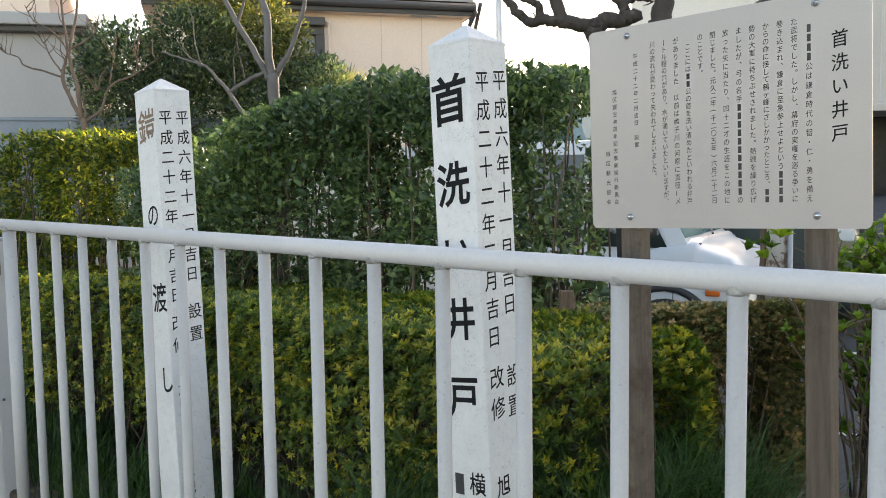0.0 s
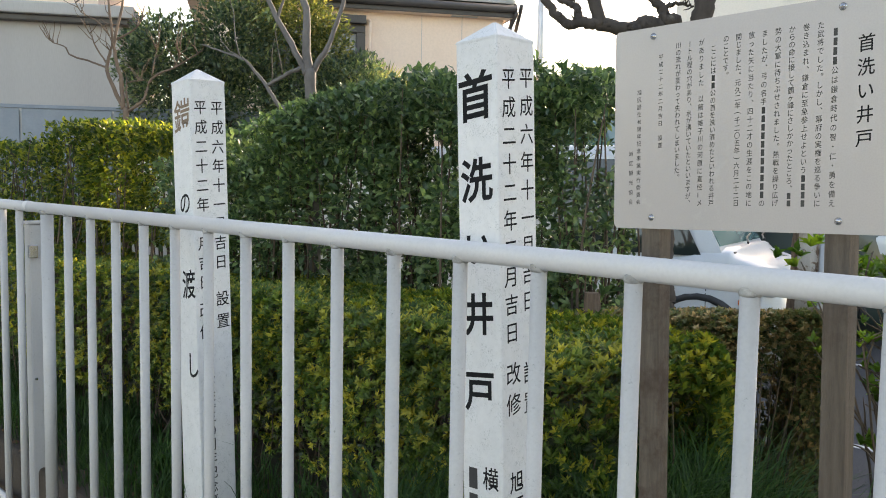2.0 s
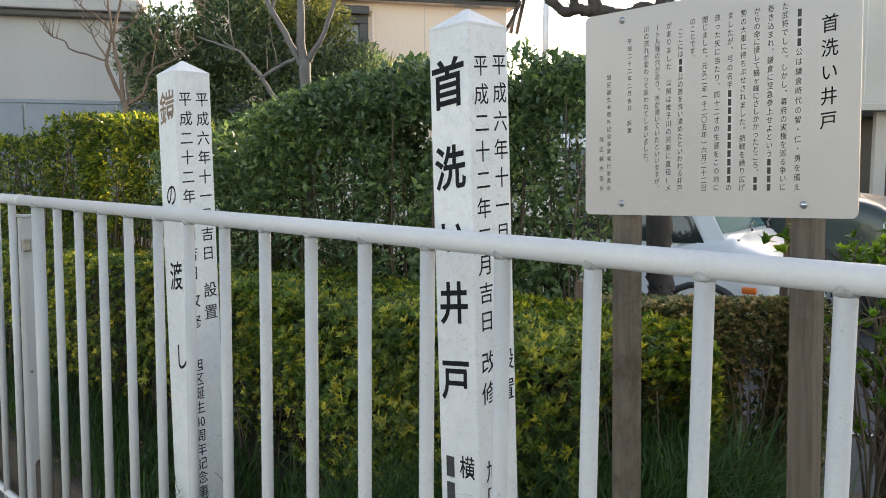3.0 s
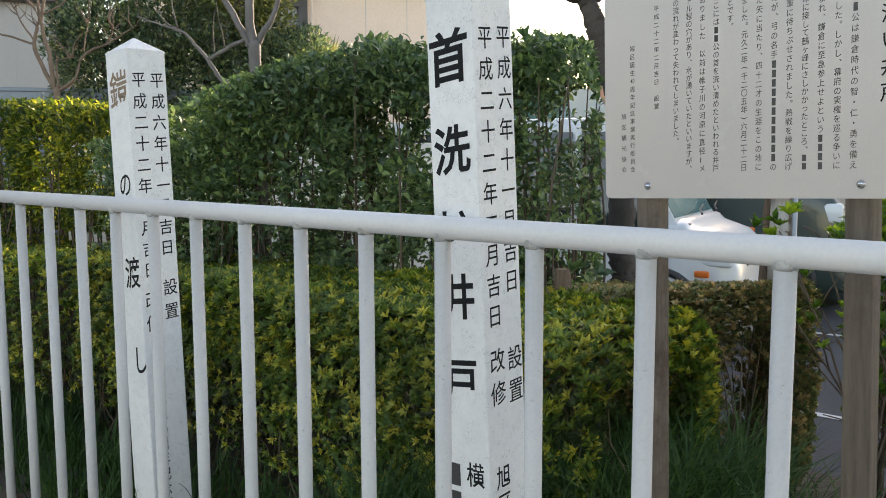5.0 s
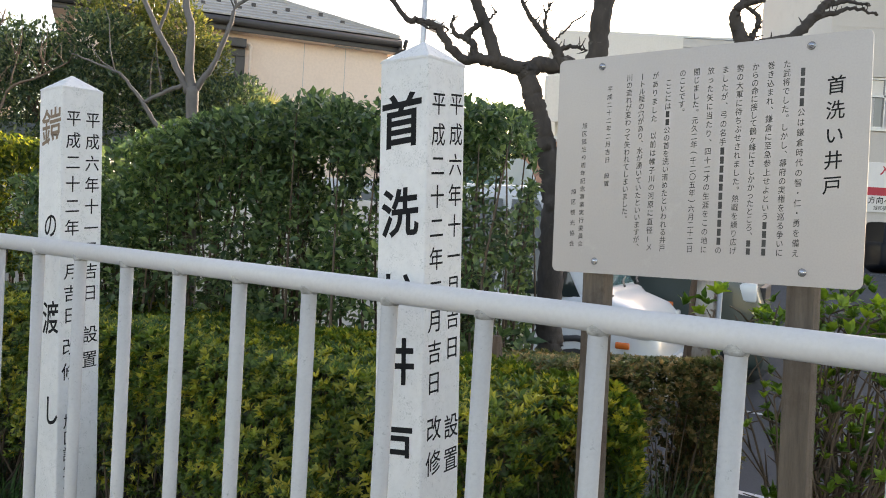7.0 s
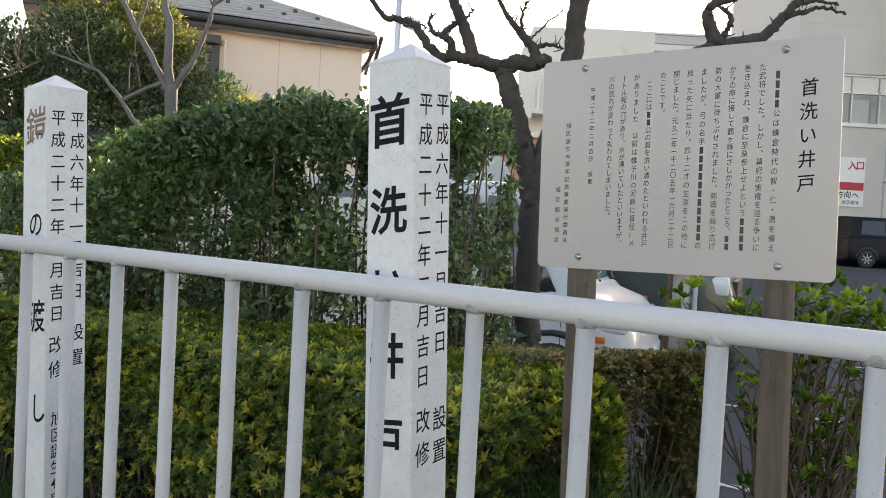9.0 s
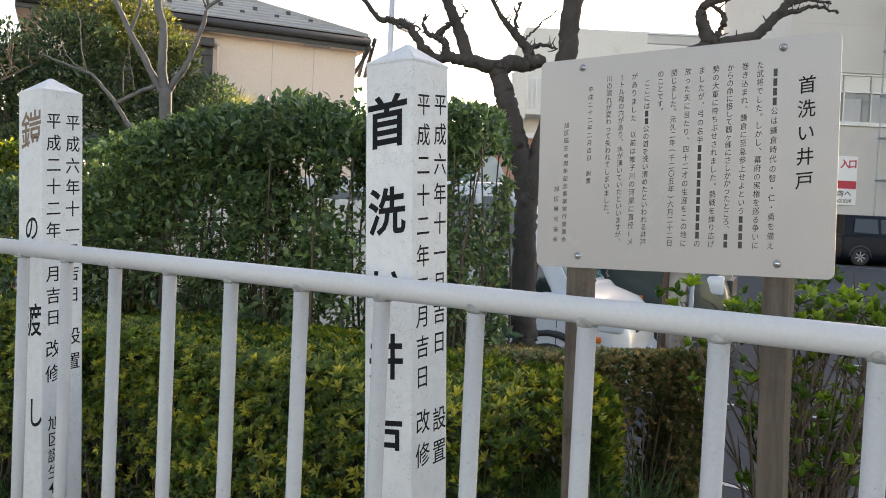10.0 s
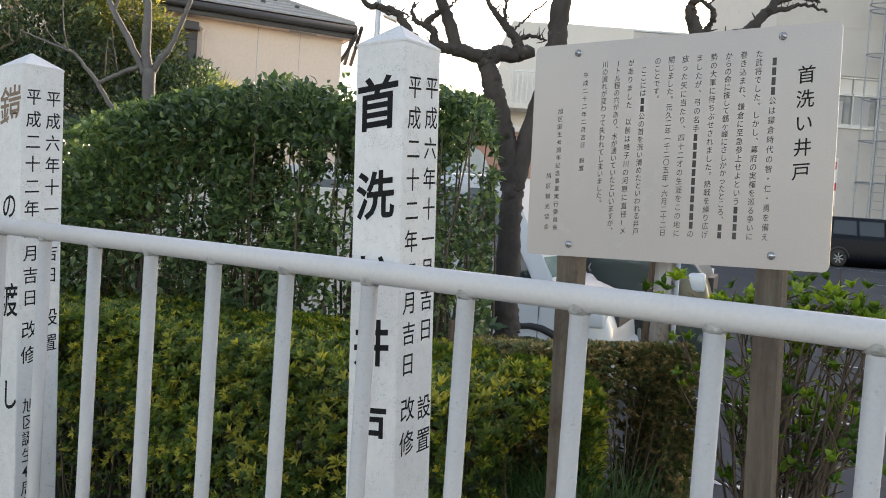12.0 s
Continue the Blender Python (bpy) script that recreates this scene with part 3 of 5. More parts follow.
MIDX, MIDY = [float(q) for q in (glyph("国", 0.0)[0].min(0) + glyph("国", 0.0)[0].max(0)) / 2]
EM = float(np.ptp(glyph("国", 0.0)[0][:, 1])) / 0.90


def column(text, u, v, pitch, size, bold=0.01, wide=1.0, slope=0.08):
    """A column of upright characters: (u, v) the middle of the first. '#' stands for a plain bar, '@' for the number forty."""
    co, fs = [], []
    for i, ch in enumerate(text):
        cv = v - i * pitch
        if ch in "　 ":
            continue
        if ch == "#":
            q = np.array([(-0.25, -0.40 * pitch / size), (0.25, -0.40 * pitch / size), (0.25, 0.40 * pitch / size), (-0.25, 0.40 * pitch / size)]) * size
            f = [(0, 1, 2, 3)]
        else:
            s, f = glyph("40" if ch == "@" else ch, bold)
            if ch == "@":
                q = (s - (s.min(0) + s.max(0)) / 2) / EM * size * (0.8, 1.0)
            else:
                q = (s - (MIDX, MIDY)) / EM * size * (wide, 1.0)
                q[:, 1] += slope * q[:, 0]
            if ch in "、。":
                q = q + np.array((0.58, 0.58)) * size
            if ch in "ー()":
                q = s - (s.min(0) + s.max(0)) / 2
                q = np.stack([q[:, 1], -q[:, 0]], 1) / EM * size
                if ch == "ー":
                    q = q * (-1, 1)
        base = len(co)
        co.extend((float(a) + u, float(b) + cv) for a, b in q)
        fs.extend(tuple(k + base for k in p) for p in f)
    return co, fs


def lettering(parent, cols, put, material, label="", name="lettering"):
    """Columns of type as one mesh, each point put by put(u, v)."""
    co, fs = [], []
    for c, f in cols:
        base = len(co)
        co += [put(u, v) for u, v in c]
        fs += [tuple(k + base for k in p) for p in f]
    me = bpy.data.meshes.new(name)
    me.from_pydata(co, [], fs)
    me.update()
    ob = part(name, me, material, parent, label)
    return tagged(ob, kind="stuff") if len(cols) > 1 else ob


# ---- marker posts ----
def marker_post(label, x, y, side, top, apex, sunk=0.0):
    ob = thing("marker_post", label, "marker post", "marker posts", at=(x, y, 0))
    ob.matrix_world = pose(x, y, -sunk, 0, -2.95, 0)
    h = side / 2
    bm = bmesh.new()
    box(bm, (-h, -h, -0.35), (h, h, top), 0.005, 2)
    part("shaft", bm, "post_paint", ob)
    bm = bmesh.new()
    e = 0.0004
    lo = [bm.verts.new((sx * (h + e), sy * (h + e), top - 0.003)) for sx, sy in ((-1, -1), (1, -1), (1, 1), (-1, 1))]
    mi = [bm.verts.new((v.co.x, v.co.y, top + 0.003)) for v in lo]
    ap = bm.verts.new((0, 0, apex))
    for k in range(4):
        bm.faces.new((lo[k], lo[(k + 1) % 4], mi[(k + 1) % 4], mi[k]))
        bm.faces.new((mi[k], mi[(k + 1) % 4], ap))
    bmesh.ops.bevel(bm, geom=[g for g in bm.edges if ap in g.verts], offset=0.003, segments=2, affect="EDGES")
    part("cap", bm, "post_paint", ob)
    front = lambda u, v: (u, -h - 0.0006, v)
    right = lambda u, v: (h + 0.0006, u, v)
    return ob, front, right


mp, front, right = marker_post("white painted square timber marker post with large black lettering", -0.163, 0.357, 0.146, 1.622, 1.679)
for c, z, s in (("首", 1.475, 0.128), ("洗", 1.259, 0.116), ("い", 1.082, 0.098), ("井", 0.908, 0.112), ("戸", 0.706, 0.110)):
    lettering(mp, [column(c, -0.004, z, 0.1, s, 0.022, 0.98)], front, "black_paint", "large black brush letter", "character")
lettering(mp, [column("横", 0.030, 0.478, 0.07, 0.062, 0.012, 0.9)], front, "black_paint")
lettering(mp, [column("####", -0.034, 0.47, 0.07, 0.062)], front, "bar_ink", "plain bars in place of a name")
lettering(mp, [column("平成二十二年二月吉日", -0.030, 1.517, 0.0727, 0.056, 0.006, 0.94), column("改修", -0.027, 0.755, 0.080, 0.060, 0.006, 0.94), column("旭区", -0.020, 0.470, 0.068, 0.058, 0.010, 0.9),
               column("平成六年十一月吉日", 0.038, 1.525, 0.0730, 0.056, 0.006, 0.94), column("設置", 0.040, 0.752, 0.080, 0.060, 0.006, 0.94)], right, "black_paint", "black dated lettering in two columns")

mp, front, right = marker_post("white painted square timber marker post with a faded brown first letter", -1.682, 0.305, 0.148, 1.625, 1.681, 0.011)
lettering(mp, [column("鎧", 0.008, 1.492, 0.1, 0.130, 0.012, 0.98)], front, "brown_paint", "faded brown brush letter", "character")
for c, z, s, u in (("の", 1.162, 0.094, 0.012), ("渡", 0.850, 0.114, 0.022), ("し", 0.540, 0.106, 0.036)):
    lettering(mp, [column(c, u, z, 0.1, s, 0.012, 0.92)], front, "black_paint", "large black brush letter", "character")
lettering(mp, [column("平成二十二年二月吉日", -0.033, 1.522, 0.0735, 0.056, 0.006, 0.94), column("改修", -0.033, 0.755, 0.083, 0.060, 0.006, 0.94), column("旭区誕生@周年記念事業", -0.028, 0.505, 0.0548, 0.050, 0.006, 0.94),
               column("平成六年十一月吉日", 0.036, 1.524, 0.0737, 0.056, 0.006, 0.94), column("設置", 0.038, 0.792, 0.086, 0.060, 0.006, 0.94)], right, "black_paint", "black dated lettering in two columns")


# ---- notice board ----
nb = thing("notice_board", "pale grey metal notice board on two timber posts", "notice board")
BX, BY, BZ, LEAN_B = 0.4345, 0.392, 1.390, -1.6
nb.matrix_world = pose(BX, BY, BZ, 0, LEAN_B, 0)
BW, BH, BR, BT = 0.630, 0.460, 0.013, 0.004
bm = bmesh.new()
outline = []
for cx, cz, a0 in ((BW / 2 - BR, BH / 2 - BR, 0), (-BW / 2 + BR, BH / 2 - BR, 90), (-BW / 2 + BR, -BH / 2 + BR, 180), (BW / 2 - BR, -BH / 2 + BR, 270)):
    for k in range(7):
        a = radians(a0 + 15 * k)
        outline.append((cx + BR * math.cos(a), cz + BR * math.sin(a)))
f0 = [bm.verts.new((x, 0, z)) for x, z in outline]
f1 = [bm.verts.new((x, BT, z)) for x, z in outline]
bm.faces.new(f0[::-1]), bm.faces.new(f1)
for k in range(len(outline)):
    bm.faces.new((f0[k], f0[(k + 1) % len(outline)], f1[(k + 1) % len(outline)], f1[k]))
bmesh.ops.recalc_face_normals(bm, faces=bm.faces)
part("panel", bm, "board", nb)
for bx, bz in ((-0.2117, 0.209), (0.2115, 0.210), (-0.212, -0.2040), (0.2125, -0.2045)):
    bm = bmesh.new()
    prof = [(0.0078, 0.0), (0.0078, 0.0010), (0.0062, 0.0014), (0.0060, 0.0028), (0.0047, 0.0048), (0.0026, 0.0060), (0.0006, 0.0065)]
    rings = [[bm.verts.new((bx + r * math.cos(k * math.pi / 8), -0.0003 - y, bz + r * math.sin(k * math.pi / 8))) for k in range(16)] for r, y in prof]
    for r0, r1 in zip(rings, rings[1:]):
        for k in range(16):
            bm.faces.new((r0[k], r0[(k + 1) % 16], r1[(k + 1) % 16], r1[k]))
    bm.faces.new(rings[-1])
    bolt = part("bolt", bm, "steel", nb, "domed stainless bolt", smooth=True)
    part("slot", box(bmesh.new(), (bx - 0.003, -0.0072, bz - 0.0005), (bx + 0.003, -0.0066, bz + 0.0005)), "dark_plastic", bolt)
for px in (-0.216, 0.209):
    part("post", slab((px - 0.025, BT, -1.75), (px + 0.025, BT + 0.048, 0.19), 0.003), "timber", nb, "weathered brown-grey timber post")

put = lambda u, v: (u, -0.0005, v)
TOP, END = 0.180, -0.176
rows = ["####公は鎌倉時代の智・仁・勇を備え", "た武将でした。しかし、幕府の実権を巡る争いに", "巻き込まれ、鎌倉に至急参上せよという####",
        "からの命に接して鶴ヶ峰にさしかかったところ、##", "勢の大軍に待ちぶせされました。熱戦を繰り広げ", "ましたが、弓の名手###########の",
        "放った矢に当たり、四十二才の生涯をこの地に", "閉じました。元久二年(千二〇五年)六月二十二日", "のことです。", "ここには##公の首を洗い清めたといわれる井戸",
        "がありました　以前は帷子川の河原に直径1メ", "ートル程の穴があり、水が湧いていたといいますが、", "川の流れが変わって失われてしまいました。"]
cols = []
for i, text in enumerate(rows):
    top = TOP - (0.0165 if i in (0, 9) else 0.0)
    pitch = 0.0154 if i in (8, 12) else (top - END - 0.006) / (len(text) - 1)
    cols.append(column(text, 0.1985 - 0.0288 * i, top, pitch, 0.0150, 0.003, 0.90))
cols.append(column("平成二十二年二月吉日　設置", -0.191, 0.160, 0.0166, 0.0122, 0.006))
cols.append(column("旭区誕生@周年記念事業実行委員会", -0.2475, 0.085, 0.0169, 0.0122, 0.006))
cols.append(column("旭区観光協会", -0.2685, -0.056, 0.0225, 0.0122, 0.006))
lettering(nb, cols, put, "bar_ink", "small dark upright lettering in columns")
lettering(nb, [column("首洗い井戸", 0.257, 0.135, 0.0450, 0.0345, 0.007, 0.94)], put, "black_paint", "larger black heading")


# ---- fence ----
fence = thing("fence", "white painted steel fence with round rail and pickets", "fence")
PITCH, ZR, RR, RP = 0.225, 1.1045, 0.0230, 0.0167
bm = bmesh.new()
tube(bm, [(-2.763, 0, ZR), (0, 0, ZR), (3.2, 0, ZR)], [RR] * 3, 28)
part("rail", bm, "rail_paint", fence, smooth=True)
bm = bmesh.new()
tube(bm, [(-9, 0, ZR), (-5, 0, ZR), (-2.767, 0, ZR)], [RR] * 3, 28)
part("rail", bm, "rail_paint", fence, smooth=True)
bm = bmesh.new()
tube(bm, [(-2.79, 0, ZR), (-2.785, 0, ZR), (-2.745, 0, ZR), (-2.74, 0, ZR)], [RR + 0.0005, RR + 0.002, RR + 0.002, RR + 0.0005], 28)
part("sleeve", bm, "rail_paint", fence, smooth=True)
bm = bmesh.new()
tube(bm, [(-9, 0, -0.36), (-3, 0, -0.36), (3.2, 0, -0.36)], [0.017] * 3, 16)
part("bottom_rail", bm, "rail_paint", fence, smooth=True)
bm = bmesh.new()
tube(bm, [(0, 0, -0.44), (0, 0, ZR - 0.008)], [RP, RP], 20)
picket_mesh = to_mesh("picket", bm, True)
picket_mesh.materials.append(M["fence_paint"])
bm = bmesh.new()
tube(bm, [(0, 0, ZR - 0.027), (0, 0, ZR - 0.021), (0, 0, ZR - 0.015), (0, 0, ZR - 0.008)], [RP + 0.0004, RP + 0.0022, RP + 0.0035, RP + 0.004], 20, True, 0.06)
weld_mesh = to_mesh("weld", bm, True)
weld_mesh.materials.append(M["weld"])
for k in range(-32, 14):
    if k in (-12,):
        continue
    p = part("picket", picket_mesh, None, fence)
    p.location = ((k if k > -7 else (k + 6) * 1.056 - 6) * PITCH + (0.12 if k < -12 else 0), 0, 0)
    w = part("weld", weld_mesh, None, p)
    if k == -11:                                               # the stouter end post of the bay
        p.scale = (1.55, 1.55, 1)
for x in (-2.925,):
    fp = part("post", slab((x - 0.037, 0.040, -0.45), (x + 0.037, 0.114, 1.015), 0.006), "fence_paint", fence, "thicker square fence post with a flat cap")
    part("cap", slab((x - 0.041, 0.036, 1.016), (x + 0.041, 0.118, 1.030), 0.004), "fence_paint", fp)
    part("bracket", slab((x + 0.038, 0.03, 0.86), (x + 0.062, 0.07, 0.92), 0.003), "steel", fp)
    part("bolt", slab((x + 0.038, 0.05, 0.28), (x + 0.05, 0.062, 0.292), 0.002), "steel", fp)


# ---- stakes ----
st = thing("stake", "short weathered brown wooden stake with split grain", "stake", at=(-0.84, 1.62, 0))
bm = bmesh.new()
tube(bm, [(0.02, 0, -0.3), (0.01, 0, 0.4), (0, 0, 0.74), (0, 0, 0.785)], [0.037, 0.036, 0.034, 0.030], 14, True, 0.09)
part("shaft", bm, "old_wood", st)
st = thing("old_post", "rotting wooden post with peeling white paint beside a thin pipe", "post", at=(-0.275, 2.44, 0))
bm = bmesh.new()
tube(bm, [(0.0, 0, -0.4), (0.0, 0, 0.5), (0.0, 0, 0.9), (-0.005, 0, 1.3), (-0.005, 0, 1.42)], [0.052, 0.050, 0.047, 0.045, 0.03], 16, True, 0.12)
part("shaft", bm, "peel_paint", st)
bm = bmesh.new()
tube(bm, [(0.062, 0.0, -0.3), (0.06, 0.0, 1.44)], [0.012, 0.012], 10)
part("pipe", bm, "galv", st, smooth=True)
bm = bmesh.new()
tube(bm, smooth_line([(-0.04, -0.03, 0.0), (-0.052, -0.02, 0.7), (-0.046, -0.02, 1.1), (-0.05, -0.015, 1.40)], 3), [0.016, 0.02, 0.012, 0.022, 0.014, 0.02, 0.016, 0.018, 0.012, 0.01], 8, True, 0.3)
part("bark_strip", bm, "old_wood", st)


# ---- vehicles ----
def loft(bm, sections):
    rings = [[bm.verts.new(p) for p in s] for s in sections]
    n = len(rings[0])
    for r0, r1 in zip(rings, rings[1:]):
        for k in range(n):
            bm.faces.new((r0[k], r0[(k + 1) % n], r1[(k + 1) % n], r1[k]))
    bm.faces.new(rings[0][::-1]), bm.faces.new(rings[-1])
    bmesh.ops.recalc_face_normals(bm, faces=bm.faces)
    return bm


def vehicle(name, label, paint, L, W, H, hood, belt, base, top, rear, at, turn, glass="car_glass", doors=(1.25, 2.2), lamp=True, mirrors=True):
    """A car: nose at the origin, x backwards is negative. hood, belt: heights; base, top: where the windscreen starts and ends; rear: the tail's overhang at the roof."""
    ob = thing(name, label, "car", "parked cars", at=at, turn=turn, scale=1.25)
    w = W / 2

    def sec(x, zt, ww, zb=0.20, crown=0.02):
        half = [(ww * 0.90, zb), (ww * 0.985, zb + 0.10), (ww, zb + (zt - zb) * 0.45), (ww * 0.985, zb + (zt - zb) * 0.80), (ww * 0.95, zt - 0.035), (ww * 0.88, zt), (ww * 0.45, zt + crown)]
        return [(x, y, z) for y, z in half] + [(x, -y, z) for y, z in half[::-1]]

    bm = bmesh.new()
    st = [(0.0, hood * 0.58, w * 0.80, 0.30), (-0.05, hood * 0.74, w * 0.90, 0.24), (-0.16, hood * 0.88, w * 0.96, 0.21), (-0.38, hood * 0.955, w * 0.99, 0.2), (-base, hood, w, 0.2), (-base - 0.5, belt, w, 0.2),
          (-L * 0.6, belt, w, 0.2), (-L + 0.25, belt, w * 0.985, 0.2), (-L + 0.05, belt - 0.03, w * 0.95, 0.24), (-L, belt * 0.8, w * 0.88, 0.3)]
    loft(bm, [sec(x, z, ww, zb) for x, z, ww, zb in st])
    bmesh.ops.subdivide_edges(bm, edges=bm.edges[:], cuts=1, smooth=0.6, use_grid_fill=True)
    body = part("body", bm, paint, ob, smooth=True)

    def cab(x, z, ww):
        return [(x, ww, z), (x, ww * 0.97, z + 0.012), (x, -ww * 0.97, z + 0.012), (x, -ww, z)]

    bm = bmesh.new()                                           # roof and pillars
    zb = min(hood, belt) - 0.02
    lower = [(-base, w * 0.93), (-L * 0.62, w * 0.955), (-L + 0.05, w * 0.92)]
    upper = [(-top, w * 0.74), (-L * 0.62, w * 0.80), (-L + rear, w * 0.74)]
    cols = []
    for (lx, lw), (ux, uw) in zip(lower, upper):
        cols.append([(lx, lw, zb), (ux * 0.9 + lx * 0.1, uw * 0.96 + lw * 0.04, H - 0.10), (ux, uw * 0.90, H - 0.02), (ux, uw * 0.45, H), (ux, -uw * 0.45, H), (ux, -uw * 0.90, H - 0.02), (ux * 0.9 + lx * 0.1, -uw * 0.96 - lw * 0.04, H - 0.10), (lx, -lw, zb)])
    loft(bm, cols)
    cabin = part("cabin", bm, paint, ob)

    def pane(nm, a, b, c, d, off, parent=cabin, mat=glass):
        q = [Vector(p) for p in (a, b, c, d)]
        n = (q[1] - q[0]).cross(q[3] - q[0]).normalized() * off
        bm = bmesh.new()
        f = [bm.verts.new(p + n) for p in q]
        g = [bm.verts.new(p - n * 0.6) for p in q]
        bm.faces.new(f), bm.faces.new(g[::-1])
        for k in range(4):
            bm.faces.new((f[k], g[k], g[(k + 1) % 4], f[(k + 1) % 4]))
        bmesh.ops.recalc_face_normals(bm, faces=bm.faces)
        return part(nm, bm, mat, parent)

    z0, z1 = belt + 0.035, H - 0.13
    fr = lambda z: (z - zb) / (H - 0.10 - zb)

    def side(x, z, s):
        wl, wu = w * 0.945, w * 0.80
        return (x, s * (wl + (wu - wl) * fr(z)) * 1.004, z)

    for s in (1, -1):
        slope = lambda z: -base - (top - base) * fr(z)
        cuts = [doors[0], doors[1], L - 0.35]
        pane("side_window", side(slope(z0) - 0.16, z0, s), side(-cuts[0], z0, s), side(-cuts[0], z1, s), side(slope(z1) - 0.10, z1, s), 0.008 * s)
        pane("side_window", side(-cuts[0] - 0.08, z0, s), side(-cuts[1], z0, s), side(-cuts[1], z1, s), side(-cuts[0] - 0.08, z1, s), 0.008 * s)
        pane("side_window", side(-cuts[1] - 0.10, z0, s), side(-cuts[2], z0 + 0.02, s), side(-cuts[2] + rear * 0.6, z1, s), side(-cuts[1] - 0.10, z1, s), 0.008 * s)
        for cx in (base + 0.14, *doors):
            part("door_seam", slab((-cx - 0.003, s * w * 1.002 - 0.004, 0.3), (-cx + 0.003, s * w * 1.002 + 0.004, belt - 0.06)), "dark_plastic", body)
        if mirrors:
            bm = bmesh.new()
            box(bm, (-base - 0.30, s * (w + 0.03) - 0.07, belt + 0.04), (-base - 0.18, s * (w + 0.03) + 0.09, belt + 0.19), 0.03, 3)
            part("mirror", bm, paint, ob, smooth=True)
        for cx in (-0.62, -L + 0.58):
            bm = bmesh.new()
            r = 0.29
            prof = [(0.17, 0.0), (r - 0.03, 0.0), (r, 0.03), (r, 0.15), (r - 0.03, 0.18), (0.17, 0.18)]
            rings = [[bm.verts.new((cx + q * math.cos(k * math.pi / 12), s * (w - 0.17 + d), r + q * math.sin(k * math.pi / 12))) for k in range(24)] for q, d in prof]
            for r0, r1 in zip(rings, rings[1:]):
                for k in range(24):
                    bm.faces.new((r0[k], r0[(k + 1) % 24], r1[(k + 1) % 24], r1[k]))
            wh = part("wheel", bm, "rubber", ob, smooth=True)
            bm = bmesh.new()
            bmesh.ops.create_cone(bm, cap_ends=True, segments=24, radius1=0.19, radius2=0.17, depth=0.02, matrix=pose(cx, s * (w - 0.02), r, 90, 0, 0))
            part("rim", bm, "dark_plastic", wh)
            for k in range(7):
                bm = bmesh.new()
                box(bm, (-0.018, -0.012, 0.03), (0.018, 0.012, 0.18), 0.004, 1, pose(cx, s * (w - 0.002), r) @ pose(0, 0, 0, 0, k * 360 / 7, 0))
                part("spoke", bm, "galv", wh)
            bm = bmesh.new()                                   # wheel arch
            tube(bm, [(cx + 0.345 * math.cos(k * math.pi / 12), s * (w - 0.012), r + 0.345 * math.sin(k * math.pi / 12)) for k in range(13)], [0.035] * 13, 6)
            part("wheel_arch", bm, "dark_plastic", body, smooth=True)
        part("headlamp", box(bmesh.new(), (-0.34, s * w * 0.80 - 0.13, hood * 0.68), (-0.06, s * w * 0.80 + 0.085, hood * 0.82), 0.02, 2), "lamp_clear", ob, smooth=True)
        if lamp:
            part("side_lamp", box(bmesh.new(), (-base + 0.10, s * w - 0.012, hood * 0.60), (-base + 0.21, s * w + 0.012, hood * 0.60 + 0.05), 0.012, 2), "lamp_amber", ob, smooth=True)
    ws = lambda z, s: (-base - (top - base) * fr(z) + 0.004, s * (w * 0.90 + (w * 0.70 - w * 0.90) * fr(z)), z)
    pane("windscreen", ws(hood + 0.03, -1), ws(hood + 0.03, 1), ws(H - 0.13, 1), ws(H - 0.13, -1), 0.012, mat="teal_glass")
    part("wiper_cowl", slab((-base - 0.04, -w * 0.82, hood - 0.06), (-base + 0.03, w * 0.82, hood - 0.005), 0.01), "dark_plastic", ob)
    for y in (-0.3, 0.25):
        bm = bmesh.new()
        tube(bm, [(-base + 0.05, y, hood + 0.05), (-base - 0.02, y + 0.25, hood + 0.075), (-base - 0.05, y + 0.5, hood + 0.10)], [0.010, 0.008, 0.006], 6)
        part("wiper", bm, "dark_plastic", ob)
    part("bumper", box(bmesh.new(), (-0.35, -w * 0.93, 0.22), (0.035, w * 0.93, 0.50), 0.07, 3), paint, ob, smooth=True)
    part("grille", box(bmesh.new(), (-0.06, -w * 0.5, hood * 0.66), (0.0, w * 0.5, hood * 0.78), 0.012, 2), "dark_plastic", ob)
    part("number_plate", slab((0.036, -0.165, 0.33), (0.046, 0.165, 0.495), 0.003), "sign_white", ob)
    return ob


vehicle("car", "white compact van parked behind the hedge", "car_white", 3.60, 1.50, 1.80, 0.98, 0.90, 0.42, 0.95, 0.18, (-2.26, 7.00, ground_z(6.5)), 14, mirrors=False)
vehicle("car", "dark green estate car parked beyond the white one", "car_green", 4.3, 1.70, 1.85, 1.26, 1.28, 1.0, 1.6, 0.35, (-2.14, 9.60, ground_z(9.0)), 14, doors=(1.95, 2.9))
vehicle("van", "pale teal high-roofed van parked behind the hedge", "car_teal", 4.4, 1.70, 2.25, 1.20, 1.24, 0.40, 0.85, 0.10, (-4.9, 9.60, ground_z(9.6)), 14, glass="teal_glass", doors=(1.4, 2.6))
vehicle("car", "silver people carrier with roof rails, parked far back", "car_silver", 4.5, 1.72, 1.72, 0.98, 1.02, 0.95, 1.6, 0.30, (-4.0, 15.0, ground_z(15)), 14, doors=(1.9, 2.9))
vehicle("car", "dark navy boxy car parked in front of the office", "car_navy", 3.9, 1.70, 1.65, 1.00, 1.02, 0.95, 1.35, 0.12, (-2.43, 39.6, ground_z(39)), 36, doors=(1.75, 2.65))

